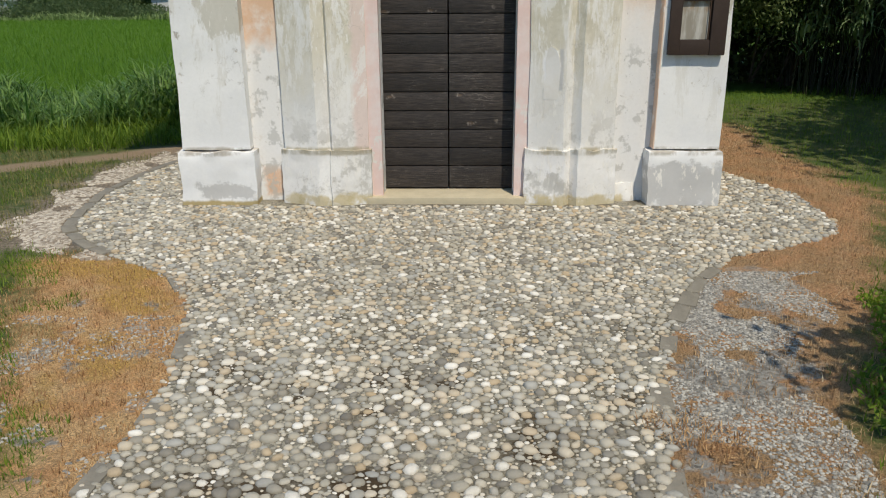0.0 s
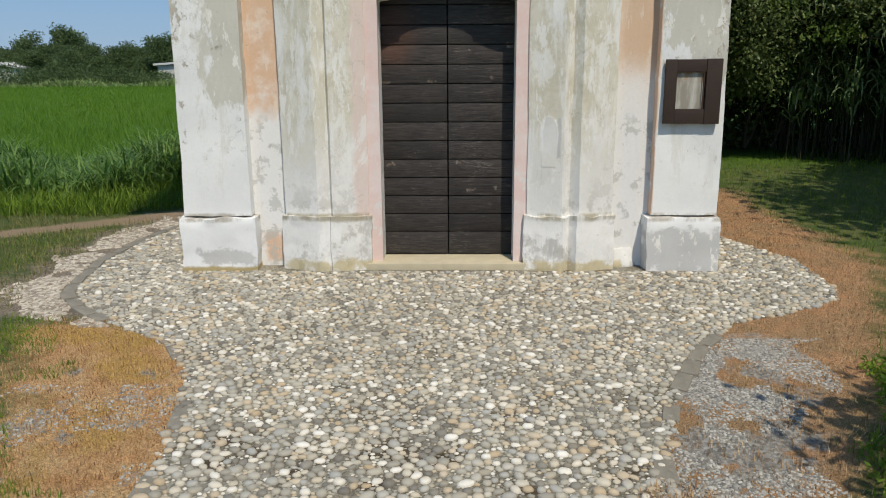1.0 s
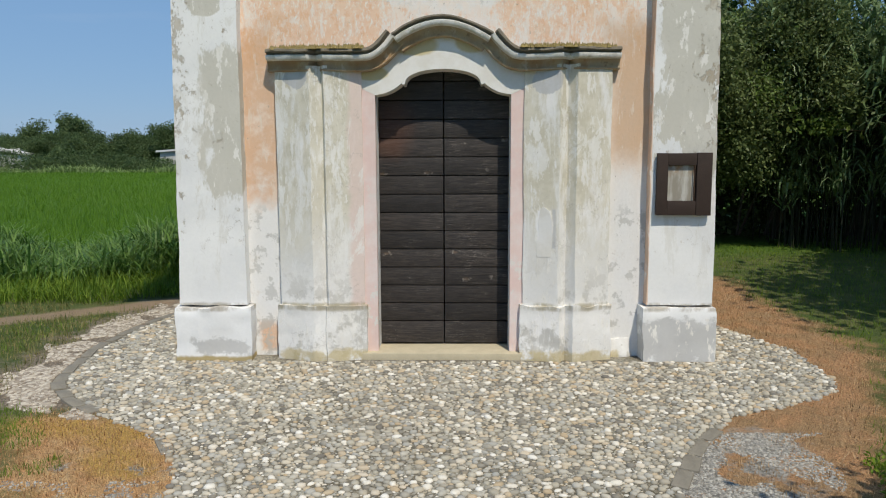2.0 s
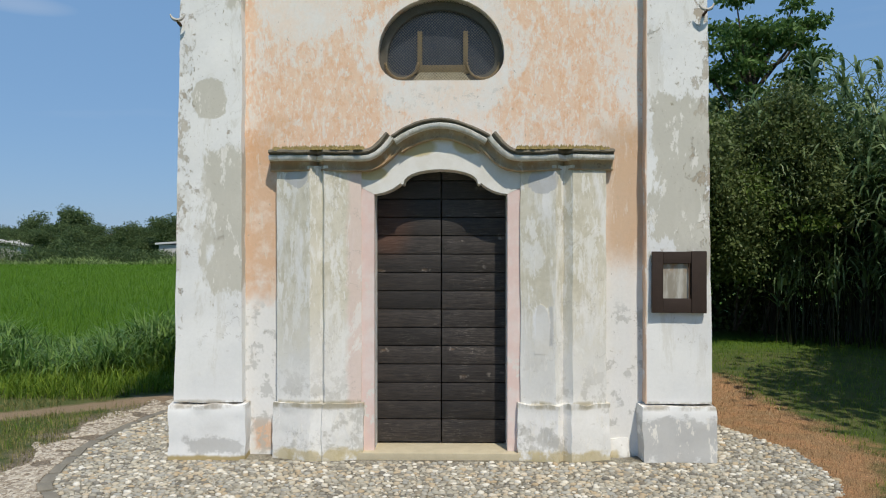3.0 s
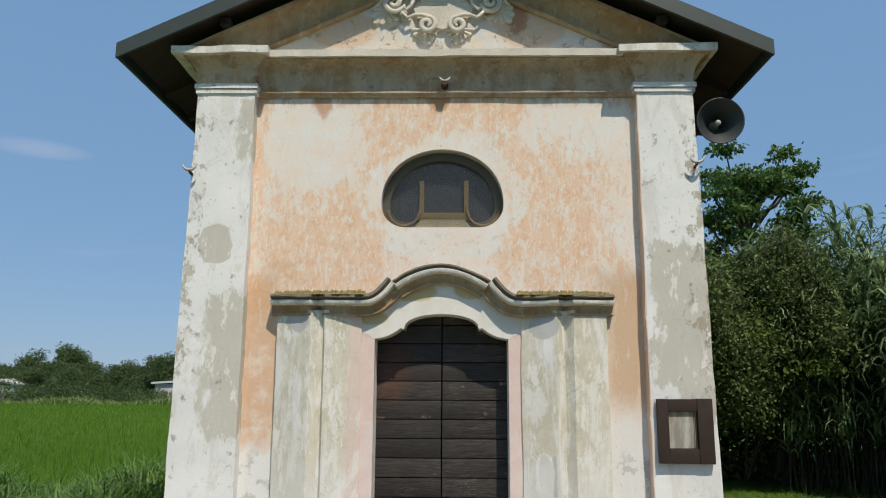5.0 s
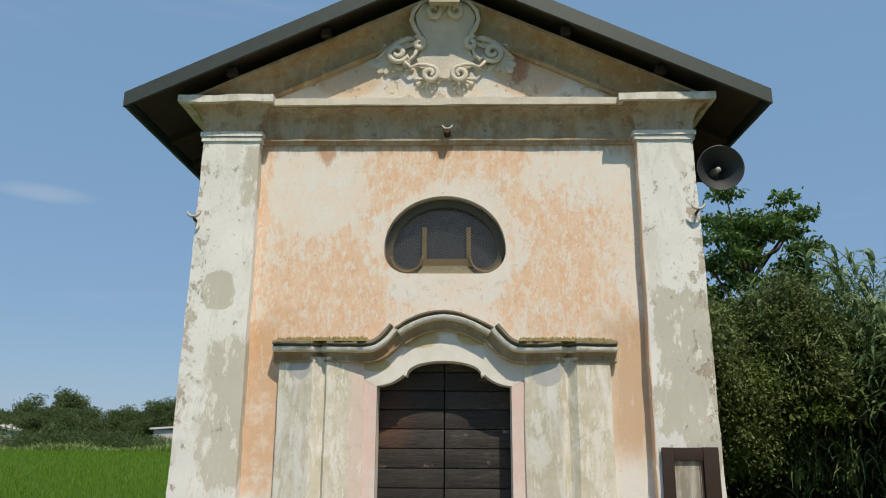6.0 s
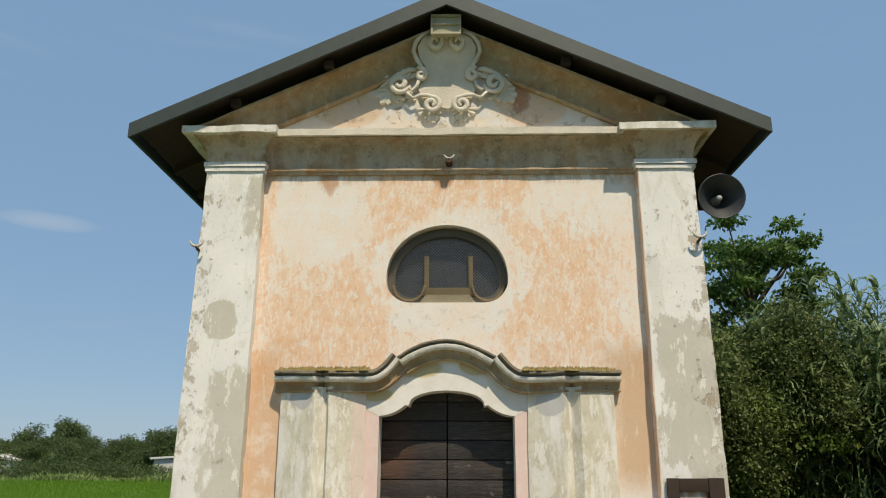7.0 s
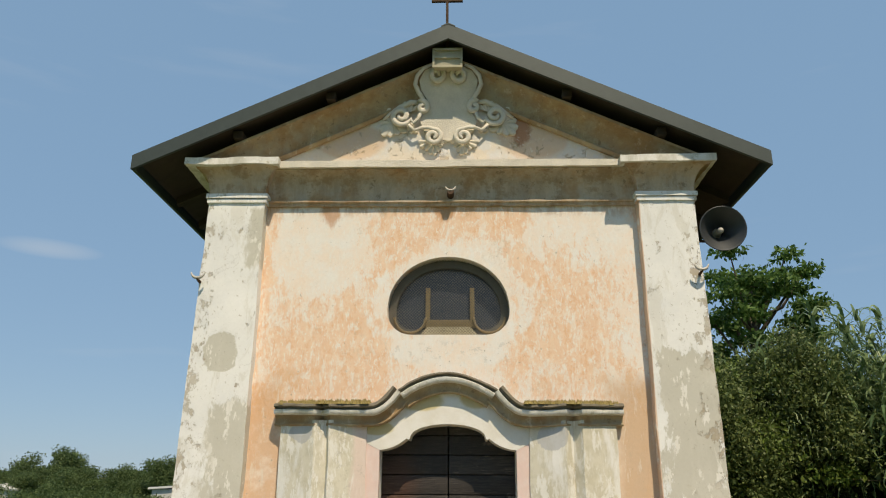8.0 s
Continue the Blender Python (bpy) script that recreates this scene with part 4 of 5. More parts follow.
for flip in (-1, 1):
    part("scroll", scroll(0.115, 0.40, 0.085, 90, 1.3, [(0.005, 0.49), (0.05, 0.495)], 0.021, flip), M_STUCCO, orn, "", True)
    part("scroll", scroll(0.262, 0.09, 0.065, 60, 1.2, [(0.17, 0.505), (0.25, 0.465), (0.315, 0.39), (0.335, 0.31), (0.30, 0.235), (0.26, 0.18)], 0.023, flip), M_STUCCO, orn, "", True)
    part("scroll", scroll(0.475, -0.005, 0.105, 200, 1.5, [(0.27, 0.06), (0.30, -0.03), (0.35, -0.085)], 0.023, flip), M_STUCCO, orn, "", True)
    part("scroll", scroll(0.15, -0.235, 0.085, 120, 1.4, [(0.40, -0.10), (0.34, -0.165), (0.27, -0.135), (0.20, -0.135)], 0.021, flip), M_STUCCO, orn, "", True)
    part("scroll", tube(bmesh.new(), [(OX + flip * x, -0.100, OZ + z) for x, z in ((0.28, 0.15), (0.38, 0.155), (0.50, 0.10), (0.60, 0.03), (0.66, -0.03))], [0.018, 0.026, 0.026, 0.020, 0.010], 7), M_STUCCO, orn, "", True)
    part("leaf", acanthus(0.56, -0.06, 0.175, -160, 90, 8, flip, 0.05), M_STUCCO, orn)
    part("leaf", acanthus(0.16, -0.27, 0.145, -195, 15, 8, flip, 0.05), M_STUCCO, orn)
    part("leaf", acanthus(0.40, 0.06, 0.13, -20, 160, 5, flip, 0.045), M_STUCCO, orn)
    part("leaf", acanthus(0.335, -0.10, 0.09, -120, 60, 4, flip, 0.04), M_STUCCO, orn)

# low relief: a few centimetres proud of the wall, leaning forward over the cornice at the top
for ob in orn.children:
    for v in ob.data.vertices:
        v.co.y = -0.028 + (v.co.y + 0.028) * (0.95 if ob.name.startswith("shield") else 0.62)
        v.co.y -= 0.13 * min(1.0, max(0.0, (v.co.z - 5.66) / 0.38)) ** 1.2 * (1.0 if v.co.y < -0.03 else 0.0)

# ---- setting: ground and paving ----
def ramp(g, v, stops):
    n = g.add("ShaderNodeValToRGB")
    g.put(v, n.inputs[0])
    e = n.color_ramp.elements
    while len(e) < len(stops):
        e.new(0.5)
    for k, (p, c) in enumerate(stops):
        e[k].position, e[k].color = p, (*c, 1)
    return n.outputs[0]


def ground_material():
    g = Mat("earth_grass_and_gravel")
    big, mid, fine = g.noise(0.5, 6), g.noise(2.5, 7, 0.65), g.noise(40, 5)
    grit = g.cells(55).outputs["Color"]
    gray = g.add("ShaderNodeRGBToBW")
    g.put(grit, gray.inputs[0])
    lawn = g.mix(g.step(mid, 0.35, 0.65), (0.072, 0.108, 0.024), (0.135, 0.145, 0.046))
    far = g.math("MAXIMUM", g.math("MULTIPLY", g.x, -1.0), g.y)
    c = g.mix(g.step(far, 6.0, 9.0), lawn, g.mix(g.step(g.noise(0.08, 5), 0.35, 0.65), (0.062, 0.145, 0.010), (0.098, 0.185, 0.015)))
    wob = g.math("MULTIPLY", g.math("SUBTRACT", mid, 0.5), 1.1)
    # dry, killed grass beside the paving
    edge_l = g.math("ADD", g.math("ADD", g.x, 3.95), g.math("ADD", g.math("MULTIPLY", g.y, 0.5), wob))
    dry_l = g.both(g.step(edge_l, -0.15, 0.25), g.both(g.step(g.math("MULTIPLY", g.y, -1.0), 1.55, 1.75), g.step(g.math("MULTIPLY", g.x, -1.0), 0.6, 0.7)))
    line_r = g.math("ADD", 4.1, g.math("MULTIPLY", g.math("MINIMUM", g.y, 0.0), 0.55))
    edge_r = g.math("ADD", g.math("SUBTRACT", line_r, g.x), wob)
    dry_r = g.both(g.step(edge_r, -0.15, 0.3), g.both(g.step(g.x, 0.6, 0.7), g.step(g.math("MULTIPLY", g.y, -1.0), -5.5, -4.5)))
    thatch = g.noise(75, 7, 0.75, None, 1.5)
    straw = g.mix(g.step(g.noise(6, 7), 0.35, 0.65), (0.54, 0.295, 0.13), (0.60, 0.40, 0.20))
    straw = g.mix(g.step(g.noise(1.3, 5), 0.5, 0.65), straw, (0.50, 0.31, 0.085))
    straw = g.mix(g.step(g.x, 0.5, 0.9), straw, g.mix(g.step(g.noise(3, 7, 0.65), 0.40, 0.60), (0.37, 0.235, 0.12), (0.46, 0.255, 0.125)))
    straw = g.tint(straw, 0.45, 1.5, g.step(thatch, 0.34, 0.66))
    c = g.mix(g.either(dry_l, dry_r), c, straw)
    # pale gravel beside the apron, grey grit beside the walk
    grit_w = g.tint((0.30, 0.24, 0.175), 0.45, 1.25, gray.outputs[0])
    grit_g = g.tint((0.37, 0.35, 0.31), 0.4, 1.4, gray.outputs[0])
    white = g.box(-3.95, -2.6, -1.5, 2.6, mid, 0.2, 1.2, g.x, g.y)
    c = g.mix(white, c, grit_w)
    grey = g.either(g.both(g.box(2.3, 3.15, -8.5, -1.9, mid, 0.12, 0.9, g.math("SUBTRACT", g.x, g.math("MULTIPLY", g.y, 0.375)), g.y), g.step(g.x, 0.9, 1.0)), g.both(g.box(-2.3, -1.35, -5.5, -2.5, mid, 0.1, 0.6, g.x, g.y), g.step(g.noise(2.7, 6, 0.65), 0.53, 0.60)))
    c = g.mix(g.both(grey, g.step(g.noise(3.1, 7, 0.7), 0.45, 0.53)), c, grit_g)
    # bare earth track along the field
    t = g.math("ABSOLUTE", g.math("SUBTRACT", g.math("ADD", g.y, g.math("MULTIPLY", wob, 0.5)), g.math("ADD", 2.25, g.math("MULTIPLY", g.math("ADD", g.x, 3.9), 0.75))))
    track = g.both(g.step(g.math("MULTIPLY", t, -1.0), -0.42, -0.2), g.step(g.math("MULTIPLY", g.x, -1.0), 3.3, 3.6))
    c = g.mix(g.math("MULTIPLY", track, 0.9), c, (0.34, 0.24, 0.15))
    c = g.tint(c, 0.8, 1.2, fine)
    return g.done(c, 0.95, g.math("ADD", thatch, gray.outputs[0]), 0.016)


M_GROUND = ground_material()


def ground_height(x, y):
    d = max(abs(x) - 5.0, abs(y) - 5.0, 0.0)
    low = min(1.0, d / 6.0) * (0.22 if x < 0 else 0.05)
    return GZ - low + 0.03 * noise.noise((x * 0.4, y * 0.4, 0)) * min(1.0, max(0.0, (abs(x) - 3.2) / 2))


near = np.arange(-14, 14.01, 0.5)
far = np.array([17, 22, 30, 45, 70, 110, 180, 300, 600, 1200, 2500])
axis = np.concatenate((-far[::-1], near, far))
gv = [(x, y, ground_height(x, y)) for y in axis for x in axis]
n = len(axis)
gf = [(a * n + b, a * n + b + 1, (a + 1) * n + b + 1, (a + 1) * n + b) for a in range(n - 1) for b in range(n - 1)]
tagged(soup("ground", [tuple(map(float, v)) for v in gv], gf, M_GROUND, True), "grass, straw and gravel ground round the chapel", "ground", kind="structure")

EDGE_L = [(-3.05, 2.6), (-3.21, 1.82), (-3.36, 1.07), (-3.38, 0.21), (-3.22, -0.68), (-3.09, -1.01), (-2.77, -1.37), (-2.44, -1.63), (-2.03, -1.91), (-1.78, -2.14), (-1.54, -2.53), (-1.42, -2.94), (-1.35, -3.22), (-1.28, -3.63), (-1.27, -3.97), (-1.31, -4.4), (-1.35, -8.5)]
EDGE_R = [(2.6, 2.0), (2.95, 1.08), (3.26, 0.23), (3.20, -0.75), (3.06, -1.05), (2.59, -1.36), (2.05, -1.62), (1.71, -2.1), (1.41, -2.67), (1.23, -3.11), (1.08, -3.59), (1.01, -3.97), (0.94, -4.35), (0.90, -8.5)]


def bound(edge, y):
    """Where an edge of the paving lies at y."""
    for (ax, ay), (bx, by) in zip(edge, edge[1:]):
        if by <= y <= ay:
            return ax + (bx - ax) * (ay - y) / (ay - by)
    return edge[0][0] if y > edge[0][1] else edge[-1][0]


def bed_material():
    g = Mat("paving_mortar")
    mid, fine = g.noise(3, 6), g.noise(70, 6, 0.7)
    grit = g.cells(90)
    gray = g.add("ShaderNodeRGBToBW")
    g.put(grit.outputs["Color"], gray.inputs[0])
    c = g.mix(g.step(mid, 0.4, 0.6), (0.26, 0.24, 0.19), (0.17, 0.15, 0.11))
    c = g.tint(c, 0.45, 1.7, gray.outputs[0])
    soil = g.both(g.step(g.noise(1.9, 6, 0.65), 0.52, 0.62), g.step(g.math("MULTIPLY", g.y, -1.0), 2.6, 3.8))
    c = g.mix(soil, c, (0.060, 0.040, 0.020))
    return g.done(g.tint(c, 0.7, 1.3, fine), 0.95, g.math("ADD", fine, gray.outputs[0]), 0.008)


def stone_colour(g, r):
    c = ramp(g, r, [(0.0, (0.17, 0.155, 0.13)), (0.15, (0.33, 0.305, 0.25)), (0.35, (0.46, 0.42, 0.335)), (0.5, (0.37, 0.36, 0.325)), (0.66, (0.58, 0.52, 0.41)), (0.8, (0.46, 0.35, 0.22)), (0.9, (0.72, 0.67, 0.57)), (1.0, (0.78, 0.74, 0.66))])
    c = g.mix(g.math("MULTIPLY", g.step(g.noise(14, 5), 0.5, 0.7), 0.3), c, (0.44, 0.33, 0.19))
    return g.tint(g.tint(c, 0.85, 1.12, g.noise(30, 5)), 0.8, 1.12, g.noise(1.2, 4))


def stone_material(single):
    g = Mat("river_cobble" if single else "river_cobbles")
    r = g.add("ShaderNodeObjectInfo").outputs["Random"] if single else g.add("ShaderNodeNewGeometry").outputs["Random Per Island"]
    return g.done(stone_colour(g, r), 0.75, g.noise(90, 4), 0.0015, 0.0, 0.35)


M_BED, M_STONE, M_STONES = bed_material(), stone_material(True), stone_material(False)
M_SLATE = simple("grey_slate_edging", (0.25, 0.225, 0.18), 0.9, 0.55, 1.3, 7.0, 0.006)

ys = np.arange(2.6, -8.51, -0.12)
bv, bf = [], []
for k, y in enumerate(ys):
    bv += [(bound(EDGE_L, y), float(y), GZ + 0.006), (bound(EDGE_R, y), float(y), GZ + 0.006)]
    if k:
        bf.append((2 * k - 2, 2 * k, 2 * k + 1, 2 * k - 1))
paving = tagged(soup("pavement", bv, bf, M_BED), "apron of rounded river cobbles set in mortar", "paving", kind="structure")


def cobble_places():
    """Random places on the apron that keep clear of each other and of the walls."""
    rnd = random.Random(11)
    cell, grid, out = 0.055, {}, []
    for k in range(330000):
        small = k > 125000
        y = rnd.uniform(-5.0 if small else -8.4, 2.2)
        x = rnd.uniform(-3.4, 3.3)
        ml = 0.07 if y > -1.6 else 0.03 - 0.07 * rnd.random()
        mr = 0.07 if -2.75 < y < -1.85 else 0.03 - 0.07 * rnd.random()
        if not bound(EDGE_L, y) + ml < x < bound(EDGE_R, y) - mr:
            continue
        if (abs(x) < 2.44 and y > -0.23) or (abs(x) < 0.76 and y > -0.19) or y < -8.4:
            continue
        r = rnd.uniform(0.007, 0.015) if small else rnd.uniform(0.018, 0.030) * (1.08 if y < -3.2 else 1.0)
        i, j = int(x // cell), int(y // cell)
        if any((x - a) ** 2 + (y - b) ** 2 < ((r + q) * 0.88) ** 2 for di in (-2, -1, 0, 1, 2) for dj in (-2, -1, 0, 1, 2) for a, b, q in grid.get((i + di, j + dj), ())):
            continue
        grid.setdefault((i, j), []).append((x, y, r))
        out.append((x, y, r))
    return out


def cobble_shape(rnd):
    """A worn, half-buried pebble of unit radius: corners and faces."""
    ax, ay = rnd.uniform(0.95, 1.35), rnd.uniform(0.75, 0.98)
    wob = [rnd.uniform(0.88, 1.12) for _ in range(9)]
    vs, fs = [], []
    for z, q in ((-0.25, 0.95), (0.22, 1.0), (0.52, 0.72)):
        vs += [(ax * q * wob[s] * math.cos(s * 0.698), ay * q * wob[s] * math.sin(s * 0.698), z) for s in range(9)]
    vs.append((0, 0, 0.63))
    for a in (0, 9):
        fs += [(a + s, a + (s + 1) % 9, a + 9 + (s + 1) % 9, a + 9 + s) for s in range(9)]
    fs += [(18 + s, 18 + (s + 1) % 9, 27) for s in range(9)]
    return vs, fs


rnd = random.Random(5)
SHAPES = [cobble_shape(rnd) for _ in range(10)]
COBBLES = cobble_places()
near_stones = sorted((c for c in COBBLES if -4.6 < c[1] < -3.2 and c[2] > 0.018 and -1.3 < c[0] < 1.1), key=lambda c: c[1])[:300]
chosen = set(near_stones)
cv, cf = [], []
for x, y, r in COBBLES:
    if (x, y, r) in chosen:
        continue
    vs, fs = SHAPES[rnd.randrange(10)]
    a, h = rnd.gauss(0, 0.5), rnd.uniform(0.75, 1.3)
    ca, sa, o = math.cos(a) * r, math.sin(a) * r, len(cv)
    cv += [(x + ca * p - sa * q, y + sa * p + ca * q, GZ + 0.004 + z * r * h) for p, q, z in vs]
    cf += [tuple(o + k for k in f) for f in fs]
rest = soup("cobbles", cv, cf, M_STONES, True)
rest.parent = paving
tagged(rest, "rounded grey and cream river cobbles", kind="stuff")


def slabs_along(edge, picks, rnd):
    """Flat slate pieces laid along an edge of the paving."""
    for y in picks:
        x = bound(edge, y)
        dx = bound(edge, y - 0.1) - bound(edge, y + 0.1)
        a = math.atan2(-0.2, dx)
        w, l = rnd.uniform(0.04, 0.055), rnd.uniform(0.09, 0.13)
        bm = roughen(box(-l, l, -w, w, -0.05, rnd.uniform(0.008, 0.019), 0.006), 0.008, 9.0)
        ob = part("edging_stone", bm, M_SLATE, paving)
        ob.matrix_local = pose(x, y, GZ, rnd.uniform(-2, 2), rnd.uniform(-2, 2), math.degrees(a) + rnd.uniform(-6, 6))


slabs_along(EDGE_L, [1.9, 1.64, 1.38, 1.1, 0.85, 0.58, 0.3, 0.02, -0.25, -0.5, -0.74, -0.97, -1.17, -1.36, -1.52, -2.2, -3.12, -3.78, -4.3], random.Random(2))
slabs_along(EDGE_R, [-1.95, -2.18, -2.42, -2.64, -3.05, -3.62, -4.3], random.Random(3))


def pebbles(name, places, lo, hi, label, seed):
    rnd = random.Random(seed)
    vs_, fs_ = [], []
    for x, y in places:
        vs, fs = SHAPES[rnd.randrange(10)]
        r, a, h = rnd.uniform(lo, hi), rnd.uniform(0, 6.28), rnd.uniform(0.6, 1.1)
        ca, sa, o = math.cos(a) * r, math.sin(a) * r, len(vs_)
        z0 = ground_height(x, y)
        vs_ += [(x + ca * p - sa * q, y + sa * p + ca * q, z0 + z * r * h) for p, q, z in vs]
        fs_ += [tuple(o + k for k in f) for f in fs]
    return tagged(soup(name, vs_, fs_, M_PALE_STONES if lo > 0.01 else M_GRIT, True), label, "gravel", kind="stuff")


def pale_stones(name, low, high):
    g = Mat(name)
    r = g.add("ShaderNodeNewGeometry").outputs["Random Per Island"]
    return g.done(g.tint(g.mix(r, low, high), 0.85, 1.1, g.noise(30, 4)), 0.8, g.noise(80, 4), 0.001)


M_PALE_STONES = pale_stones("pale_gravel", (0.20, 0.155, 0.11), (0.60, 0.53, 0.43))
M_GRIT = pale_stones("grey_grit", (0.17, 0.16, 0.14), (0.50, 0.47, 0.41))
rnd = random.Random(15)
spots_ = []
for k in range(9000):
    y = rnd.uniform(-1.7, 2.6)
    q = abs(rnd.gauss(0, 0.22))
    x = bound(EDGE_L, y) - 0.08 - q
    if q < 0.42 + 0.35 * noise.noise((x * 2, y * 2, 9.0)) and noise.noise((x * 3, y * 3, 9.0)) > -0.3:
        spots_.append((x, y))
pebbles("gravel", spots_, 0.012, 0.026, "pale pebbles beside the paving", 16)
spots_ = []
for k in range(30000):
    x, y = rnd.uniform(0.95, 2.7), rnd.uniform(-5.0, -1.9)
    if bound(EDGE_R, y) < x < bound(EDGE_R, y) + 0.72 + 0.5 * noise.noise((x * 1.6, y * 1.6, 3.0)) and noise.noise((x * 2.2, y * 2.2, 3.0)) + 0.5 * noise.noise((x * 5, y * 5, 1.0)) < 0.05:
        spots_.append((x, y))
for k in range(5000):
    x, y = rnd.uniform(-2.5, -1.3), rnd.uniform(-4.8, -2.7)
    if x < bound(EDGE_L, y) and noise.noise((x * 2.1, y * 2.1, 8.0)) + 0.5 * noise.noise((x * 7, y * 7, 2.0)) > 0.10:
        spots_.append((x, y))
pebbles("gravel", spots_, 0.004, 0.010, "grey grit beside the cobbled walk", 17)


# ---- plants ----
def leaf_material(name, low, high, rough=0.6, through_light=0.25):
    g = Mat(name)
    r = g.add("ShaderNodeNewGeometry").outputs["Random Per Island"]
    c = g.tint(g.mix(r, low, high), 0.75, 1.25, g.noise(1.5, 4))
    g.done(c, rough, None, 0.0, 0.0, 0.25)
    tr = g.add("ShaderNodeBsdfTranslucent")
    g.put(c, tr.inputs[0])
    mx = g.add("ShaderNodeMixShader")
    mx.inputs[0].default_value = through_light
    g.t.links.new(g.bsdf.outputs[0], mx.inputs[1])
    g.t.links.new(tr.outputs[0], mx.inputs[2])
    g.t.links.new(mx.outputs[0], g.t.nodes["Material Output"].inputs[0])
    return g.m


M_LUSH = leaf_material("lush_grass", (0.075, 0.155, 0.014), (0.24, 0.33, 0.036), 0.6, 0.42)
M_RICE = leaf_material("rice_blades", (0.098, 0.20, 0.014), (0.142, 0.265, 0.022), 0.6, 0.4)
M_REED = leaf_material("reed_leaves", (0.055, 0.14, 0.022), (0.24, 0.36, 0.09), 0.4, 0.4)
M_STRAW = leaf_material("dry_straw", (0.20, 0.095, 0.04), (0.66, 0.42, 0.20), 0.8, 0.12)
M_BROWN = leaf_material("brown_straw", (0.17, 0.09, 0.04), (0.64, 0.44, 0.24), 0.8, 0.12)
M_CANE = leaf_material("cane_leaves", (0.075, 0.14, 0.05), (0.34, 0.44, 0.22), 0.4, 0.35)
M_BUSH = leaf_material("bush_leaves", (0.055, 0.09, 0.030), (0.20, 0.25, 0.088), 0.5, 0.35)
M_VINE = leaf_material("vine_leaves", (0.06, 0.12, 0.02), (0.20, 0.27, 0.06), 0.5, 0.35)
M_TREE = leaf_material("tree_leaves", (0.045, 0.10, 0.022), (0.13, 0.22, 0.055), 0.6, 0.35)
M_FAR = leaf_material("far_foliage", (0.045, 0.085, 0.034), (0.135, 0.185, 0.066), 0.6, 0.3)
M_BARK = simple("grey_brown_bark", (0.11, 0.085, 0.06), 0.9, 0.6, 1.3, 12.0, 0.01)
M_DRYTWIG = simple("dry_twig", (0.30, 0.25, 0.17), 0.8, 0.7, 1.2, 9.0, 0.002)
M_STALK = simple("cane_stalk", (0.035, 0.038, 0.016), 0.6, 0.7, 1.2, 8.0, 0.002)


def ribbons(base, az, length, width, e0, e1, seg=3):
    """Long bent leaves: arrays of foot points, headings, lengths, widths, first and last slopes. Gives corners and faces."""
    n = len(base)
    side = np.stack((-np.sin(az), np.cos(az), np.zeros(n)), 1)
    p = base.copy()
    rows = []
    for k in range(seg + 1):
        w = width * (1.0, 0.95, 0.7, 0.4, 0.2)[k] if k < seg else width * 0.04
        if seg == 1 and k == 0:
            w = width
        rows += [p - side * w[:, None] / 2, p + side * w[:, None] / 2]
        e = e0 + (e1 - e0) * (k / max(1, seg - 1))
        d = np.stack((np.cos(e) * np.cos(az), np.cos(e) * np.sin(az), np.sin(e)), 1)
        p = p + d * (length / seg)[:, None]
    v = np.stack(rows, 1)
    m = v.shape[1]
    f = np.array([(2 * k, 2 * k + 1, 2 * k + 3, 2 * k + 2) for k in range(seg)])
    faces = (np.arange(n)[:, None, None] * m + f[None]).reshape(-1, 4)
    return v.reshape(-1, 3), faces


def leaves(points, size, rng, droop=0.3):
    """Small folded diamond leaves at the points."""
    n = len(points)
    d = rng.normal(size=(n, 3))
    d[:, 2] -= droop
    d /= np.linalg.norm(d, axis=1)[:, None]
    w = np.cross(d, rng.normal(size=(n, 3)))
    w /= np.linalg.norm(w, axis=1)[:, None]
    s = (size * rng.uniform(0.6, 1.4, n))[:, None]
    v = np.stack((points, points + d * s * 0.5 + w * s * 0.26, points + d * s, points + d * s * 0.5 - w * s * 0.26), 1)
    return v.reshape(-1, 3), np.arange(4 * n).reshape(-1, 4)


def heap(name, vf, material, parent=None, label="", category="", kind=""):
    v, f = vf
    ob = soup(name, v.tolist(), f.tolist(), material)
    if parent is not None:
        ob.parent = parent
    return tagged(ob, label, category, kind=kind)


def heights(xy):
    return np.array([ground_height(float(x), float(y)) for x, y in xy])


def grass(name, xy, lo, hi, width, material, label, seg=2, seed=1, lean=0.9, foot=None):
    rng = np.random.default_rng(seed)
    n = len(xy)
    base = np.column_stack((xy, heights(xy) - 0.01 if foot is None else np.full(n, foot)))
    e0 = rng.uniform(lean, 1.55, n)
    return heap(name, ribbons(base, rng.uniform(0, 6.283, n), rng.uniform(lo, hi, n), width * rng.uniform(0.6, 1.3, n), e0, e0 - rng.uniform(0.2, 1.3, n), seg), material, None, label, "grass", "stuff")


def off_paving(x, y):
    return not bound(EDGE_L, y) - 0.03 < x < bound(EDGE_R, y) + 0.03


def pick(n, x0, x1, y0, y1, keep, seed):
    rng = np.random.default_rng(seed)
    out = []
    for x, y in zip(rng.uniform(x0, x1, n), rng.uniform(y0, y1, n)):
        if keep(x, y, noise.noise((x * 1.6, y * 1.6, 3.0))):
            out.append((x, y))
    return np.array(out)


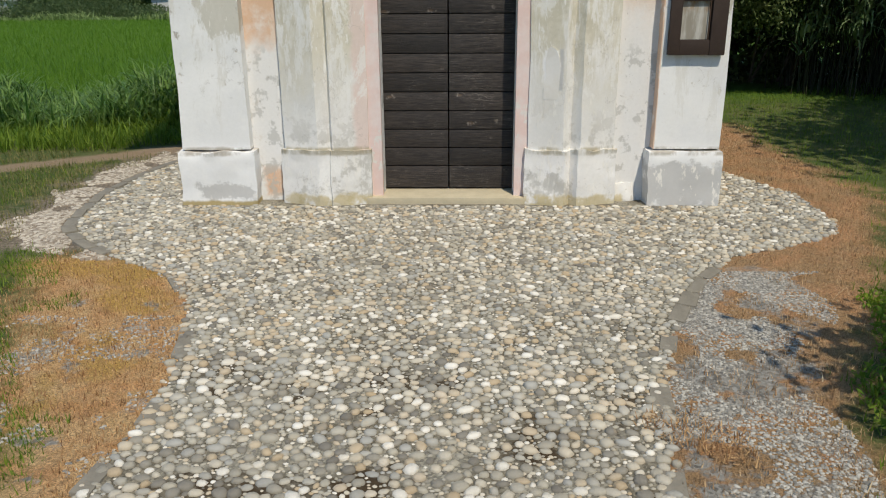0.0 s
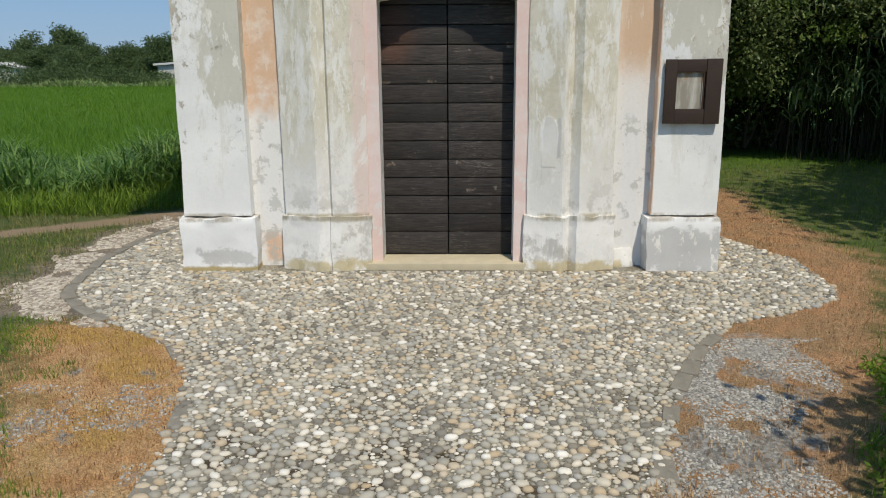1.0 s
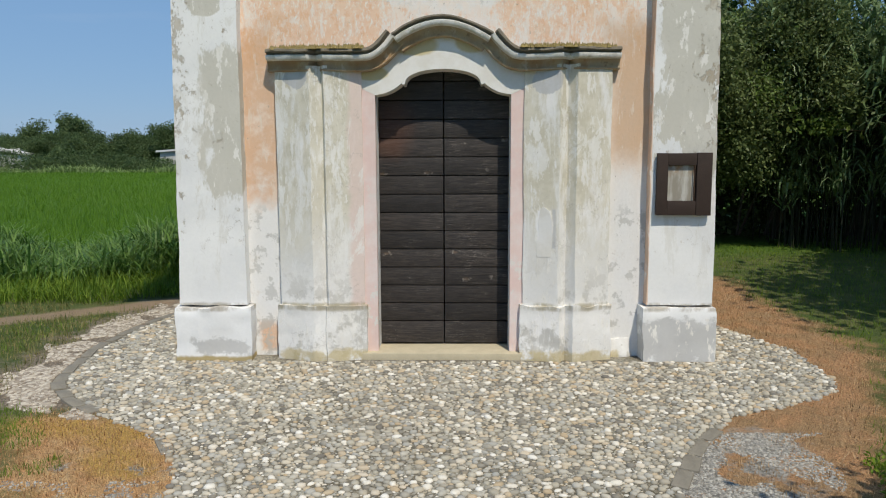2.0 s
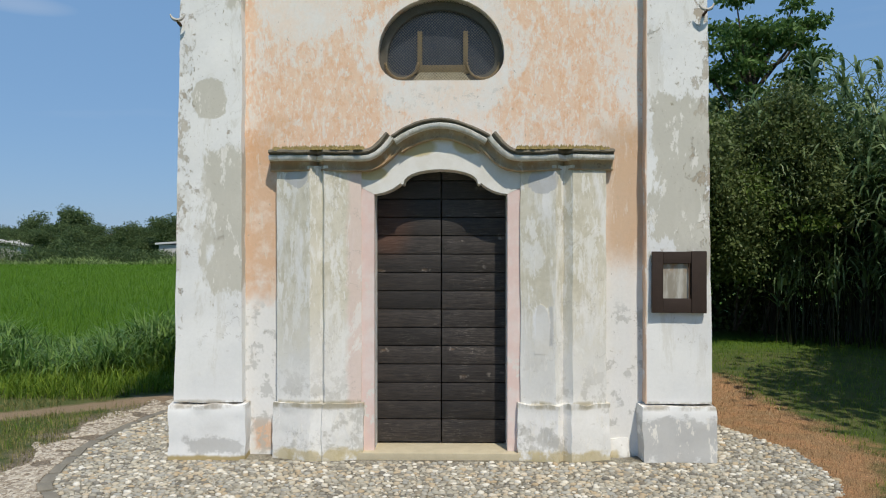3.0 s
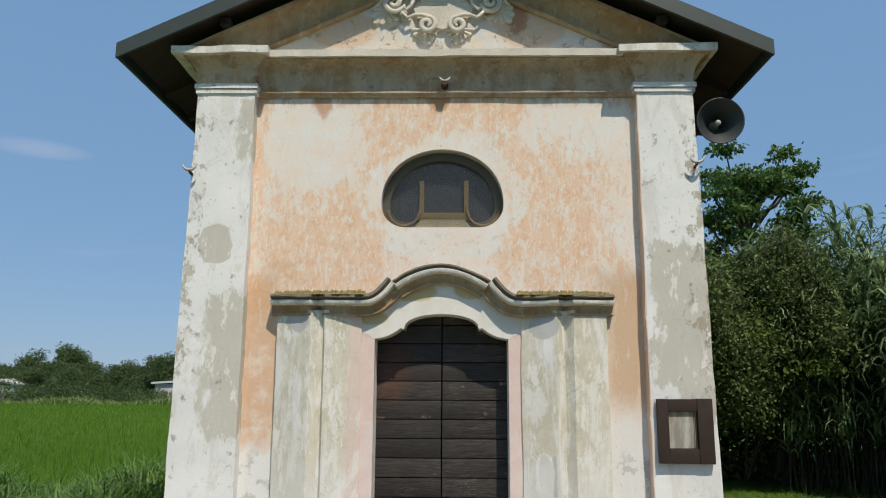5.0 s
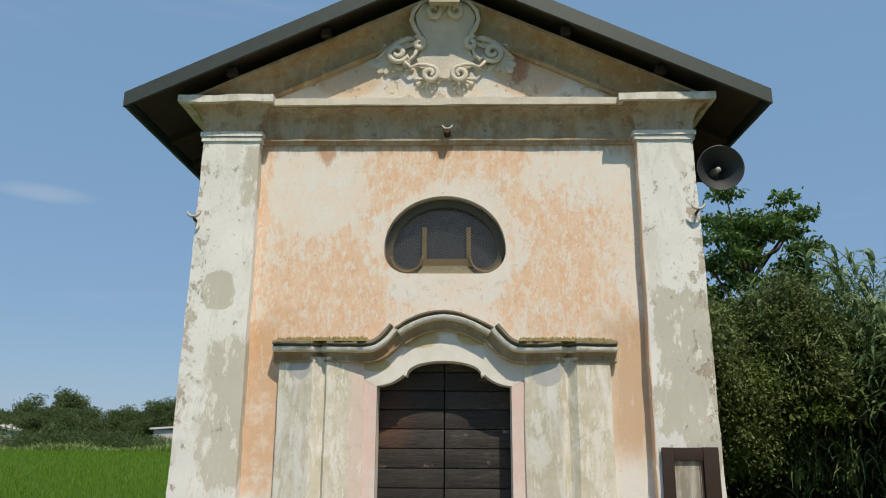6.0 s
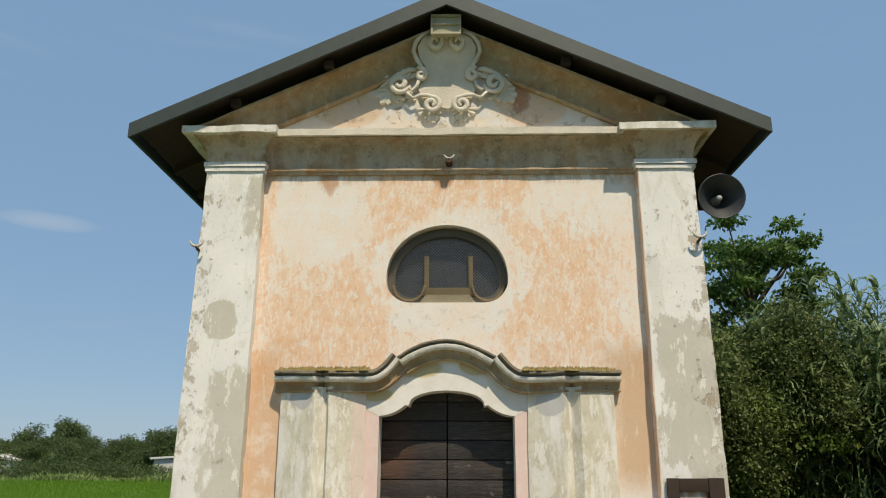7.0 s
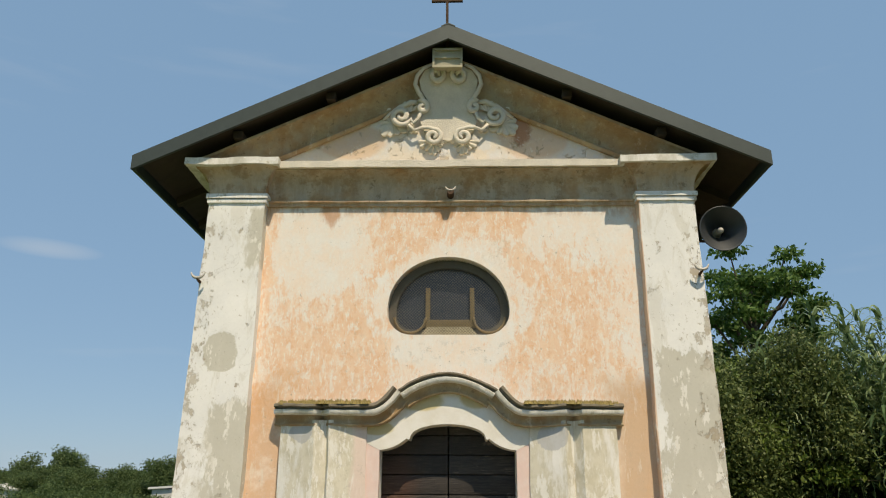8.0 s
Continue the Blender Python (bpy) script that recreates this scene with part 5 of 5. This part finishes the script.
# straw on both sides of the walk
straw = pick(60000, -3.4, -1.0, -5.2, -1.5, lambda x, y, q: off_paving(x - 0.14 * max(0, q + 0.2), y) and x > -3.9 - 0.5 * y + 0.5 * q, 1)
grass("dry_grass", straw, 0.015, 0.045, 0.008, M_STRAW, "short orange-brown dead grass", 1, 1, 0.0)
straw = pick(110000, 0.9, 4.6, -5.2, 4.5, lambda x, y, q: off_paving(x, y) and x < 4.1 + 0.55 * min(y, 0) + 0.5 * q and (noise.noise((x * 2.2, y * 2.2, 3.0)) + 0.5 * noise.noise((x * 5, y * 5, 1.0)) > 0.0 or x > bound(EDGE_R, y) + 0.52 + 0.5 * q or y > -1.75) and not (abs(x) < 2.7 and y > 0), 2)
grass("dry_grass", straw, 0.018, 0.06, 0.006, M_BROWN, "matted brown dead grass", 1, 2, 0.0)
stems = pick(700, 1.3, 4.6, -4.6, 3.5, lambda x, y, q: x > bound(EDGE_R, y) + 0.7 and 3.3 + 0.5 * min(y, 0) - 0.9 < x < 4.1 + 0.55 * min(y, 0) + 0.4 * q, 22)
grass("dry_stalks", stems, 0.06, 0.18, 0.004, leaf_material("bleached_stalks", (0.42, 0.30, 0.16), (0.72, 0.60, 0.40), 0.8, 0.12), "long bleached grass stalks lying over", 3, 23, 0.2)
# creeping straw over the edge of the paving
straw = pick(2600, 0.85, 1.35, -4.6, -2.9, lambda x, y, q: q > 0.12 and x > bound(EDGE_R, y) - 0.25, 7)
grass("dry_grass", straw, 0.02, 0.06, 0.006, M_STRAW, "dead grass creeping over the cobbles", 1, 3, 0.1, GZ + 0.01)
# green lawn
green = pick(26000, -6.5, -1.5, -5.2, 1.8, lambda x, y, q: off_paving(x, y) and x < -3.9 - 0.5 * min(y, -0.9) + 0.4 * q and (y < -1.4 or x < -4.0 + 0.3 * q) and abs(y - 2.25 - 0.75 * (x + 3.9)) > 0.3, 3)
grass("green_grass", green, 0.03, 0.09, 0.007, M_LUSH, "short green lawn grass", 1, 4, 0.4)
green = pick(60000, 1.4, 13.0, -5.2, 9.0, lambda x, y, q: x > 4.0 + 0.55 * min(y, 0) + 0.5 * q and x < 6 + 0.9 * (y + 4), 4)
grass("green_grass", green, 0.03, 0.10, 0.010, M_LUSH, "short green lawn grass", 1, 5, 0.4)
green = pick(16000, -3.3, -1.6, -4.7, -1.5, lambda x, y, q: x < -3.75 - 0.5 * y + 0.5 * q, 14)
grass("green_grass", green, 0.02, 0.07, 0.008, M_LUSH, "short green lawn grass", 1, 14, 0.3)
rng = np.random.default_rng(15)
patch = pick(7000, 1.8, 3.4, -4.8, -2.3, lambda x, y, q: x > 3.72 + 0.45 * y + 0.35 * q, 15)
heap("ground_ivy", leaves(np.column_stack((patch, GZ + 0.05 * rng.random(len(patch)))), 0.035, rng, -0.2), M_LUSH, None, "low broad-leaved weeds in the shade", "weeds", "stuff")
mixed = pick(16000, -6.2, -3.4, -1.9, 2.4, lambda x, y, q: q > -0.4 and abs(y - 2.25 - 0.75 * (x + 3.9)) > 0.25 and x < bound(EDGE_L, y) - 0.35 - 0.3 * q, 16)
grass("mixed_grass", mixed, 0.03, 0.10, 0.008, leaf_material("yellowing_grass", (0.08, 0.12, 0.025), (0.34, 0.28, 0.11)), "half-dry grass beside the track", 1, 16, 0.3)
tall = pick(3500, 2.0, 3.4, -4.6, -2.4, lambda x, y, q: x > 3.75 + 0.45 * y + 0.3 * q, 5)
grass("weeds", tall, 0.05, 0.13, 0.010, M_LUSH, "taller green weeds at the lawn's edge", 2, 6, 0.5)
# lush grass, reeds and the rice field beyond the track
lush = pick(24000, -13, -2.75, 2.4, 6.0, lambda x, y, q: y > 2.7 + 0.72 * (x + 3.9) + 0.2 * q and y > 2.2 + 0.15 * q, 6)
grass("long_grass", lush, 0.15, 0.42, 0.011, M_LUSH, "long lush grass along the field", 2, 7, 0.7)
rng = np.random.default_rng(8)
spots = pick(3000, -13, -2.8, 3.6, 6.2, lambda x, y, q: q > -0.12 and y > 3.7 + 0.12 * (x + 4), 8)
rb = np.repeat(spots, 6, 0)
n = len(rb)
base = np.column_stack((rb + rng.normal(0, 0.03, (n, 2)), heights(rb) + rng.uniform(0.0, 0.5, n) * (0.7 + 0.5 * np.sin(rb[:, 0] * 2.1 + rb[:, 1]))))
e0 = rng.uniform(0.7, 1.45, n)
heap("reeds", ribbons(base, rng.uniform(0, 6.283, n), rng.uniform(0.35, 0.72, n), rng.uniform(0.016, 0.034, n), e0, e0 - rng.uniform(0.6, 2.3, n), 4), M_REED, None, "row of tall broad-leaved green reeds", "reeds", "stuff")
rng = np.random.default_rng(9)
n = 120000
d = 6.0 + 74 * rng.random(n) ** 1.6
x = -3.0 - rng.random(n) * (8 + d * 0.62)
xy = np.column_stack((x, d))
base = np.column_stack((xy, heights(xy)))
e0 = rng.uniform(1.1, 1.55, n)
big = 0.8 + d / 30
heap("rice_field", ribbons(base, rng.uniform(0, 6.283, n), rng.uniform(0.22, 0.38, n), 0.0065 * big, e0, e0 - rng.uniform(0.1, 0.6, n), 2), M_RICE, None, "bright green young rice field", "rice", "stuff")


def limbs(bm, foot, height, spread, count, rng, r0):
    """A trunk with limbs; gives the limb ends."""
    top = Vector(foot) + Vector((rng.normal(0, 0.3), rng.normal(0, 0.3), height * 0.8))
    mid = (Vector(foot) + top) / 2 + Vector((rng.normal(0, 0.15), rng.normal(0, 0.15), 0))
    tube(bm, [foot, mid, top], [r0, r0 * 0.7, r0 * 0.25])
    ends = [top]
    for k in range(count):
        t = rng.uniform(0.3, 0.95)
        s = Vector(foot).lerp(top, t)
        a = rng.uniform(0, 6.283)
        e = s + Vector((math.cos(a), math.sin(a), 0)) * spread * rng.uniform(0.5, 1.0) * (1.15 - t * 0.6) + Vector((0, 0, height * rng.uniform(0.05, 0.28)))
        m = (s + e) / 2 + Vector((0, 0, -0.05 * height * rng.uniform(0, 1)))
        tube(bm, [s, m, e], [r0 * 0.35, r0 * 0.22, r0 * 0.08], 5)
        ends += [e, (m + e) / 2]
    return ends


def tree(name, label, x, y, height, spread, count, size, n, seed, material, category="tree", clump=0.55, flat=0.6, beside=False, low=0.15):
    rng = np.random.default_rng(seed)
    t = thing(name, label, category)
    bm = bmesh.new()
    z = ground_height(x, y) - 0.05
    ends = limbs(bm, (x, y, z), height, spread, count, rng, 0.02 * height)
    part("trunk", bm, M_BARK, t, "", True)
    c = np.array([tuple(e) for e in ends])
    pts = c[rng.integers(0, len(c), n)] + np.clip(rng.normal(size=(n, 3)), -1.9, 1.9) * np.array([clump, clump, clump * flat]) * spread * 0.5
    pts = pts[pts[:, 2] > z + low]
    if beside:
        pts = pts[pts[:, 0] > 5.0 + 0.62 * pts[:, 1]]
    heap("crown", leaves(pts, size, rng), material, t)
    return t


# broad tree and thicket beside the chapel
tree("tree", "leafy green tree rising behind the thicket", 8.3, 13.6, 9.9, 2.7, 34, 0.15, 17000, 21, M_TREE, clump=0.17, flat=0.34)
for k, (x, y, h, sp) in enumerate(((4.4, 9.9, 3.6, 1.5), (5.6, 9.8, 4.3, 1.6), (7.2, 10.0, 4.6, 1.7), (6.3, 11.2, 5.2, 2.0), (9.2, 10.6, 4.8, 2.0), (11.5, 10.4, 5.0, 2.2), (4.6, 11.4, 5.0, 2.0), (8.4, 11.6, 5.6, 2.2))):
    tree("shrub", "dense dark green shrub in the thicket", x, y, h, sp, 16, 0.10, 6500, 30 + k, M_BUSH, "shrub", 0.75, 0.8, low=1.9)


def thicket_top(x):
    return 4.75 + 0.3 * np.sin(x * 1.9 + 0.5) + 0.06 * (x - 4.0)


def sprays(count, per, x0, x1, size, seed):
    """Sprays of leaves hanging over a dark hollow: each a drooping cluster on the swelling front of the thicket."""
    rng = np.random.default_rng(seed)
    out = []
    for k in range(count):
        cx = rng.uniform(x0, x1)
        top = thicket_top(cx)
        low = 1.75 + 0.35 * math.sin(cx * 3.1) - 0.3 * (rng.random() < 0.15)
        cz = low + (top - low) * rng.random() ** 0.8
        swell = math.sin(math.pi * min(1.0, (cz - 1.2) / (top - 0.9)))
        cy = 8.9 - 1.15 * swell + 0.35 * math.sin(cx * 2.7 + 1.3 * cz) + rng.normal(0, 0.3)
        n = int(per * rng.uniform(0.5, 1.4))
        r = rng.uniform(0.12, 0.30)
        q = rng.normal(size=(n, 3)) * (r, r, r * 0.8)
        q[:, 2] -= 0.8 * np.hypot(q[:, 0], q[:, 1]) ** 1.3
        out.append(q + (cx, cy, cz))
    return leaves(np.concatenate(out), size, rng, 0.6)


thicket = thing("bush", "overhanging small-leaved bush with a dark hollow beneath", "bush")
heap("foliage", sprays(330, 210, 3.6, 7.2, 0.078, 61), M_BUSH, thicket)
heap("vine", sprays(60, 150, 3.6, 6.6, 0.075, 62), M_VINE, thicket, "lighter green climbing leaves")
rng = np.random.default_rng(63)
for k in range(26):
    x0, dx = rng.uniform(4.2, 9.5), rng.normal(0, 0.9)
    z1 = rng.uniform(1.9, 3.4)
    part("branch", tube(bmesh.new(), [(x0, 10.0, 0.0), (x0 + dx * 0.2, 9.5, z1 * 0.6), (x0 + dx * 0.6, 8.7, z1), (x0 + dx, 7.9, z1 - 0.12 + 0.3 * rng.normal())], [0.03, 0.024, 0.014, 0.005], 5), M_BARK, thicket)
# a bare fallen branch with a fresh green end
fallen = tube(bmesh.new(), [(9.0, 8.2, 3.0), (8.35, 7.7, 2.45), (7.7, 7.45, 2.22), (7.0, 7.3, 2.25)], [0.016, 0.014, 0.011, 0.005], 5)
part("bare_branch", fallen, M_DRYTWIG, thicket, "bare pale branch hanging out of the bush")
q = rng.normal(size=(260, 3)) * (0.24, 0.15, 0.10)
heap("fresh_leaves", leaves(q + (6.85, 7.3, 2.33), 0.11, rng, 0.1), M_VINE, thicket, "bright green leaves at the branch's end")

rng = np.random.default_rng(64)
n = 26000
px = rng.uniform(3.6, 15.0, n)
py = 10.6 + 0.3 * np.sin(px * 1.7) + 2.2 * rng.random(n)
pz = -0.1 + 3.0 * rng.random(n)
heap("undergrowth", leaves(np.column_stack((px, py, pz)), 0.16, rng), M_BUSH, None, "dense dark undergrowth of the thicket", "undergrowth", "stuff")
for k in range(9):
    tree("shrub", "dense dark green shrub in the thicket", 3.6 + 1.7 * k, 13.4 + 0.5 * (k % 2), 4.6, 1.9, 14, 0.24, 3500, 80 + k, M_BUSH, "shrub", 0.8, 0.9)


def cane_clump(x, y, count, height, seed):
    rng = np.random.default_rng(seed)
    t = thing("giant_cane", "tall giant cane with long drooping leaves", "cane", "canes in the thicket")
    feet, az, ln, wd, s0, s1 = [], [], [], [], [], []
    for k in range(count):
        fx, fy = x + rng.normal(0, 0.55), y + rng.normal(0, 0.4)
        z = ground_height(fx, fy)
        h = height * rng.uniform(0.6, 1.05)
        a, bend = rng.uniform(0, 6.283), rng.uniform(0.10, 0.42) * h
        pts = [Vector((fx + math.cos(a) * bend * q * q, fy + math.sin(a) * bend * q * q, z + h * q * (1 - 0.1 * q))) for q in (0, 0.25, 0.5, 0.75, 1.0)]
        part("stalk", tube(bmesh.new(), pts, [0.013, 0.012, 0.010, 0.008, 0.004], 4), M_STALK, t)
        for j in range(44):
            q = 1.0 - 0.72 * rng.random() ** 1.4
            i = min(3, int(q * 4))
            feet.append(pts[i].lerp(pts[i + 1], q * 4 - i))
            az.append(rng.uniform(0, 6.283))
            ln.append(rng.uniform(0.55, 1.15))
            wd.append(rng.uniform(0.045, 0.085))
            e = rng.uniform(0.5, 1.3)
            s0.append(e)
            s1.append(e - rng.uniform(1.2, 2.7))
    heap("leaves", ribbons(np.array([tuple(p) for p in feet]), np.array(az), np.array(ln), np.array(wd), np.array(s0), np.array(s1), 4), M_CANE, t)
    return t


for k, (x, y, m, h) in enumerate(((7.1, 8.3, 12, 4.3), (7.8, 7.9, 22, 4.8), (8.6, 7.9, 26, 5.4), (9.3, 8.1, 28, 5.8), (7.4, 9.7, 16, 5.2), (8.8, 9.4, 28, 6.1), (10.5, 8.4, 28, 6.1), (9.8, 9.6, 24, 6.4))):
    cane_clump(x, y, m, h, 50 + k)

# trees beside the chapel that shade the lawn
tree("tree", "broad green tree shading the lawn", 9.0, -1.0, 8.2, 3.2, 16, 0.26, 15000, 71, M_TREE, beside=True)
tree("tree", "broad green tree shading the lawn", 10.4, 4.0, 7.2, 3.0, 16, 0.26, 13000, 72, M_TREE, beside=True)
tree("shrub", "leafy shrub beside the walk", 3.55, -5.0, 3.1, 1.0, 14, 0.11, 7000, 73, M_BUSH, "shrub", low=1.1)

# ---- distance ----
def far_tree(seed, height, spread):
    rng = np.random.default_rng(seed)
    t = thing("far_tree", "distant dark green tree beyond the field", "tree", "trees beyond the field")
    bm = bmesh.new()
    ends = limbs(bm, (0, 0, -0.3), height, spread, 11, rng, 0.018 * height)
    part("trunk", bm, M_BARK, t)
    c = np.array([tuple(e) for e in ends])
    n = 7500
    pts = c[rng.integers(0, len(c), n)] + np.clip(rng.normal(size=(n, 3)), -1.5, 1.5) * np.array([0.3, 0.3, 0.22]) * spread
    heap("crown", leaves(pts, 0.27, rng), M_FAR, t)
    return t


kinds = [far_tree(100 + k, h, s) for k, (h, s) in enumerate(((6.2, 2.6), (5.0, 2.8), (7.0, 2.4), (4.2, 2.8)))]
rnd = random.Random(12)
row = [(rnd.uniform(-78, -24), rnd.uniform(100, 112), rnd.randrange(4), rnd.uniform(0.62, 0.92)) for _ in range(170)] + [(-60.2, 110, 2, 1.3), (-67.2, 108, 0, 1.15), (-42, 100, 2, 1.05), (-47.5, 108, 1, 1.0)]
for k, (x, y, i, sc) in enumerate(row):
    m = pose(x, y, -0.3, 0, 0, rnd.uniform(0, 360))
    if k < 4:
        kinds[k].matrix_basis = pose(-70 + 11 * k, 103, -0.3)
        kinds[k].scale = (0.7, 0.7, 0.7)
    c = copy_thing(kinds[i], m)
    c.scale = (sc, sc, sc)
rng = np.random.default_rng(13)
n = 42000
pts = np.column_stack((rng.uniform(-85, -20, n), rng.uniform(88, 93, n), np.zeros(n)))
pts[:, 2] = -0.3 + rng.random(n) ** 1.3 * np.where(pts[:, 0] > -44, 1.5, 2.5 + 0.6 * np.sin(pts[:, 0] * 0.7)) * (1 + 0.3 * np.sin(pts[:, 0] * 1.9))
heap("hedge", leaves(pts, 0.24, rng), M_FAR, None, "dark hedge at the far edge of the field", "hedge", "stuff")

rng = np.random.default_rng(19)
n = 9000
xy = np.column_stack((rng.uniform(-85, -18, n), rng.uniform(80, 87.5, n)))
e0 = rng.uniform(0.9, 1.5, n)
heap("field_weeds", ribbons(np.column_stack((xy, np.full(n, -0.3))), rng.uniform(0, 6.283, n), rng.uniform(0.4, 1.1, n) * (1 + 0.5 * np.sin(xy[:, 0] * 0.5)), np.full(n, 0.10), e0, e0 - 0.8, 2), leaf_material("pale_weeds", (0.12, 0.19, 0.05), (0.26, 0.33, 0.12)), None, "pale green weeds along the far edge of the field", "weeds", "stuff")

M_SHED = simple("pale_shed_wall", (0.55, 0.54, 0.51), 0.9, 0.85, 1.1, 1.0, 0.01)
M_TILE = simple("red_roof_tiles", (0.34, 0.14, 0.08), 0.9, 0.8, 1.2, 2.0, 0.01)
M_SHEET = simple("pale_sheet_roof", (0.60, 0.60, 0.60), 0.6, 0.9, 1.1, 1.0, 0.01)


def shed(x, y, w, d, h, rise, material, label):
    t = thing("shed", label, "shed")
    part("wall", box(x - w / 2, x + w / 2, y - d / 2, y + d / 2, -0.5, h), M_SHED, t)
    part("roof", plate([(x - w / 2 - 0.4, h), (x, h + rise), (x + w / 2 + 0.4, h), (x + w / 2 + 0.4, h + 0.25), (x, h + rise + 0.25), (x - w / 2 - 0.4, h + 0.25)], [], y - d / 2 - 0.4, y + d / 2 + 0.4), material, t)
    return t


shed(-36.0, 96.5, 9.0, 6.0, 2.25, 0.3, M_SHEET, "long low shed with a pale sheet roof")
shed(-66.5, 100.0, 9.0, 5.0, 2.0, 0.9, M_SHED, "pale low farm shed at the field's edge")
shed(-56.0, 122.0, 10.0, 8.0, 3.2, 1.2, M_TILE, "distant farmhouse with a red tiled roof")

# ---- cobbles that can be told apart ----
STONE_MESH = []
for vs, fs in SHAPES:
    me = bpy.data.meshes.new("cobble")
    me.from_pydata(vs, [], fs)
    me.shade_smooth()
    me.materials.append(M_STONE)
    STONE_MESH.append(me)
rnd = random.Random(6)
for x, y, r in near_stones:
    ob = new("cobble", STONE_MESH[rnd.randrange(10)])
    ob.parent = paving
    ob.matrix_local = Matrix.LocRotScale((x, y, GZ + 0.004), Euler((0, 0, rnd.gauss(0, 0.5))), (r, r, r * rnd.uniform(0.75, 1.3)))
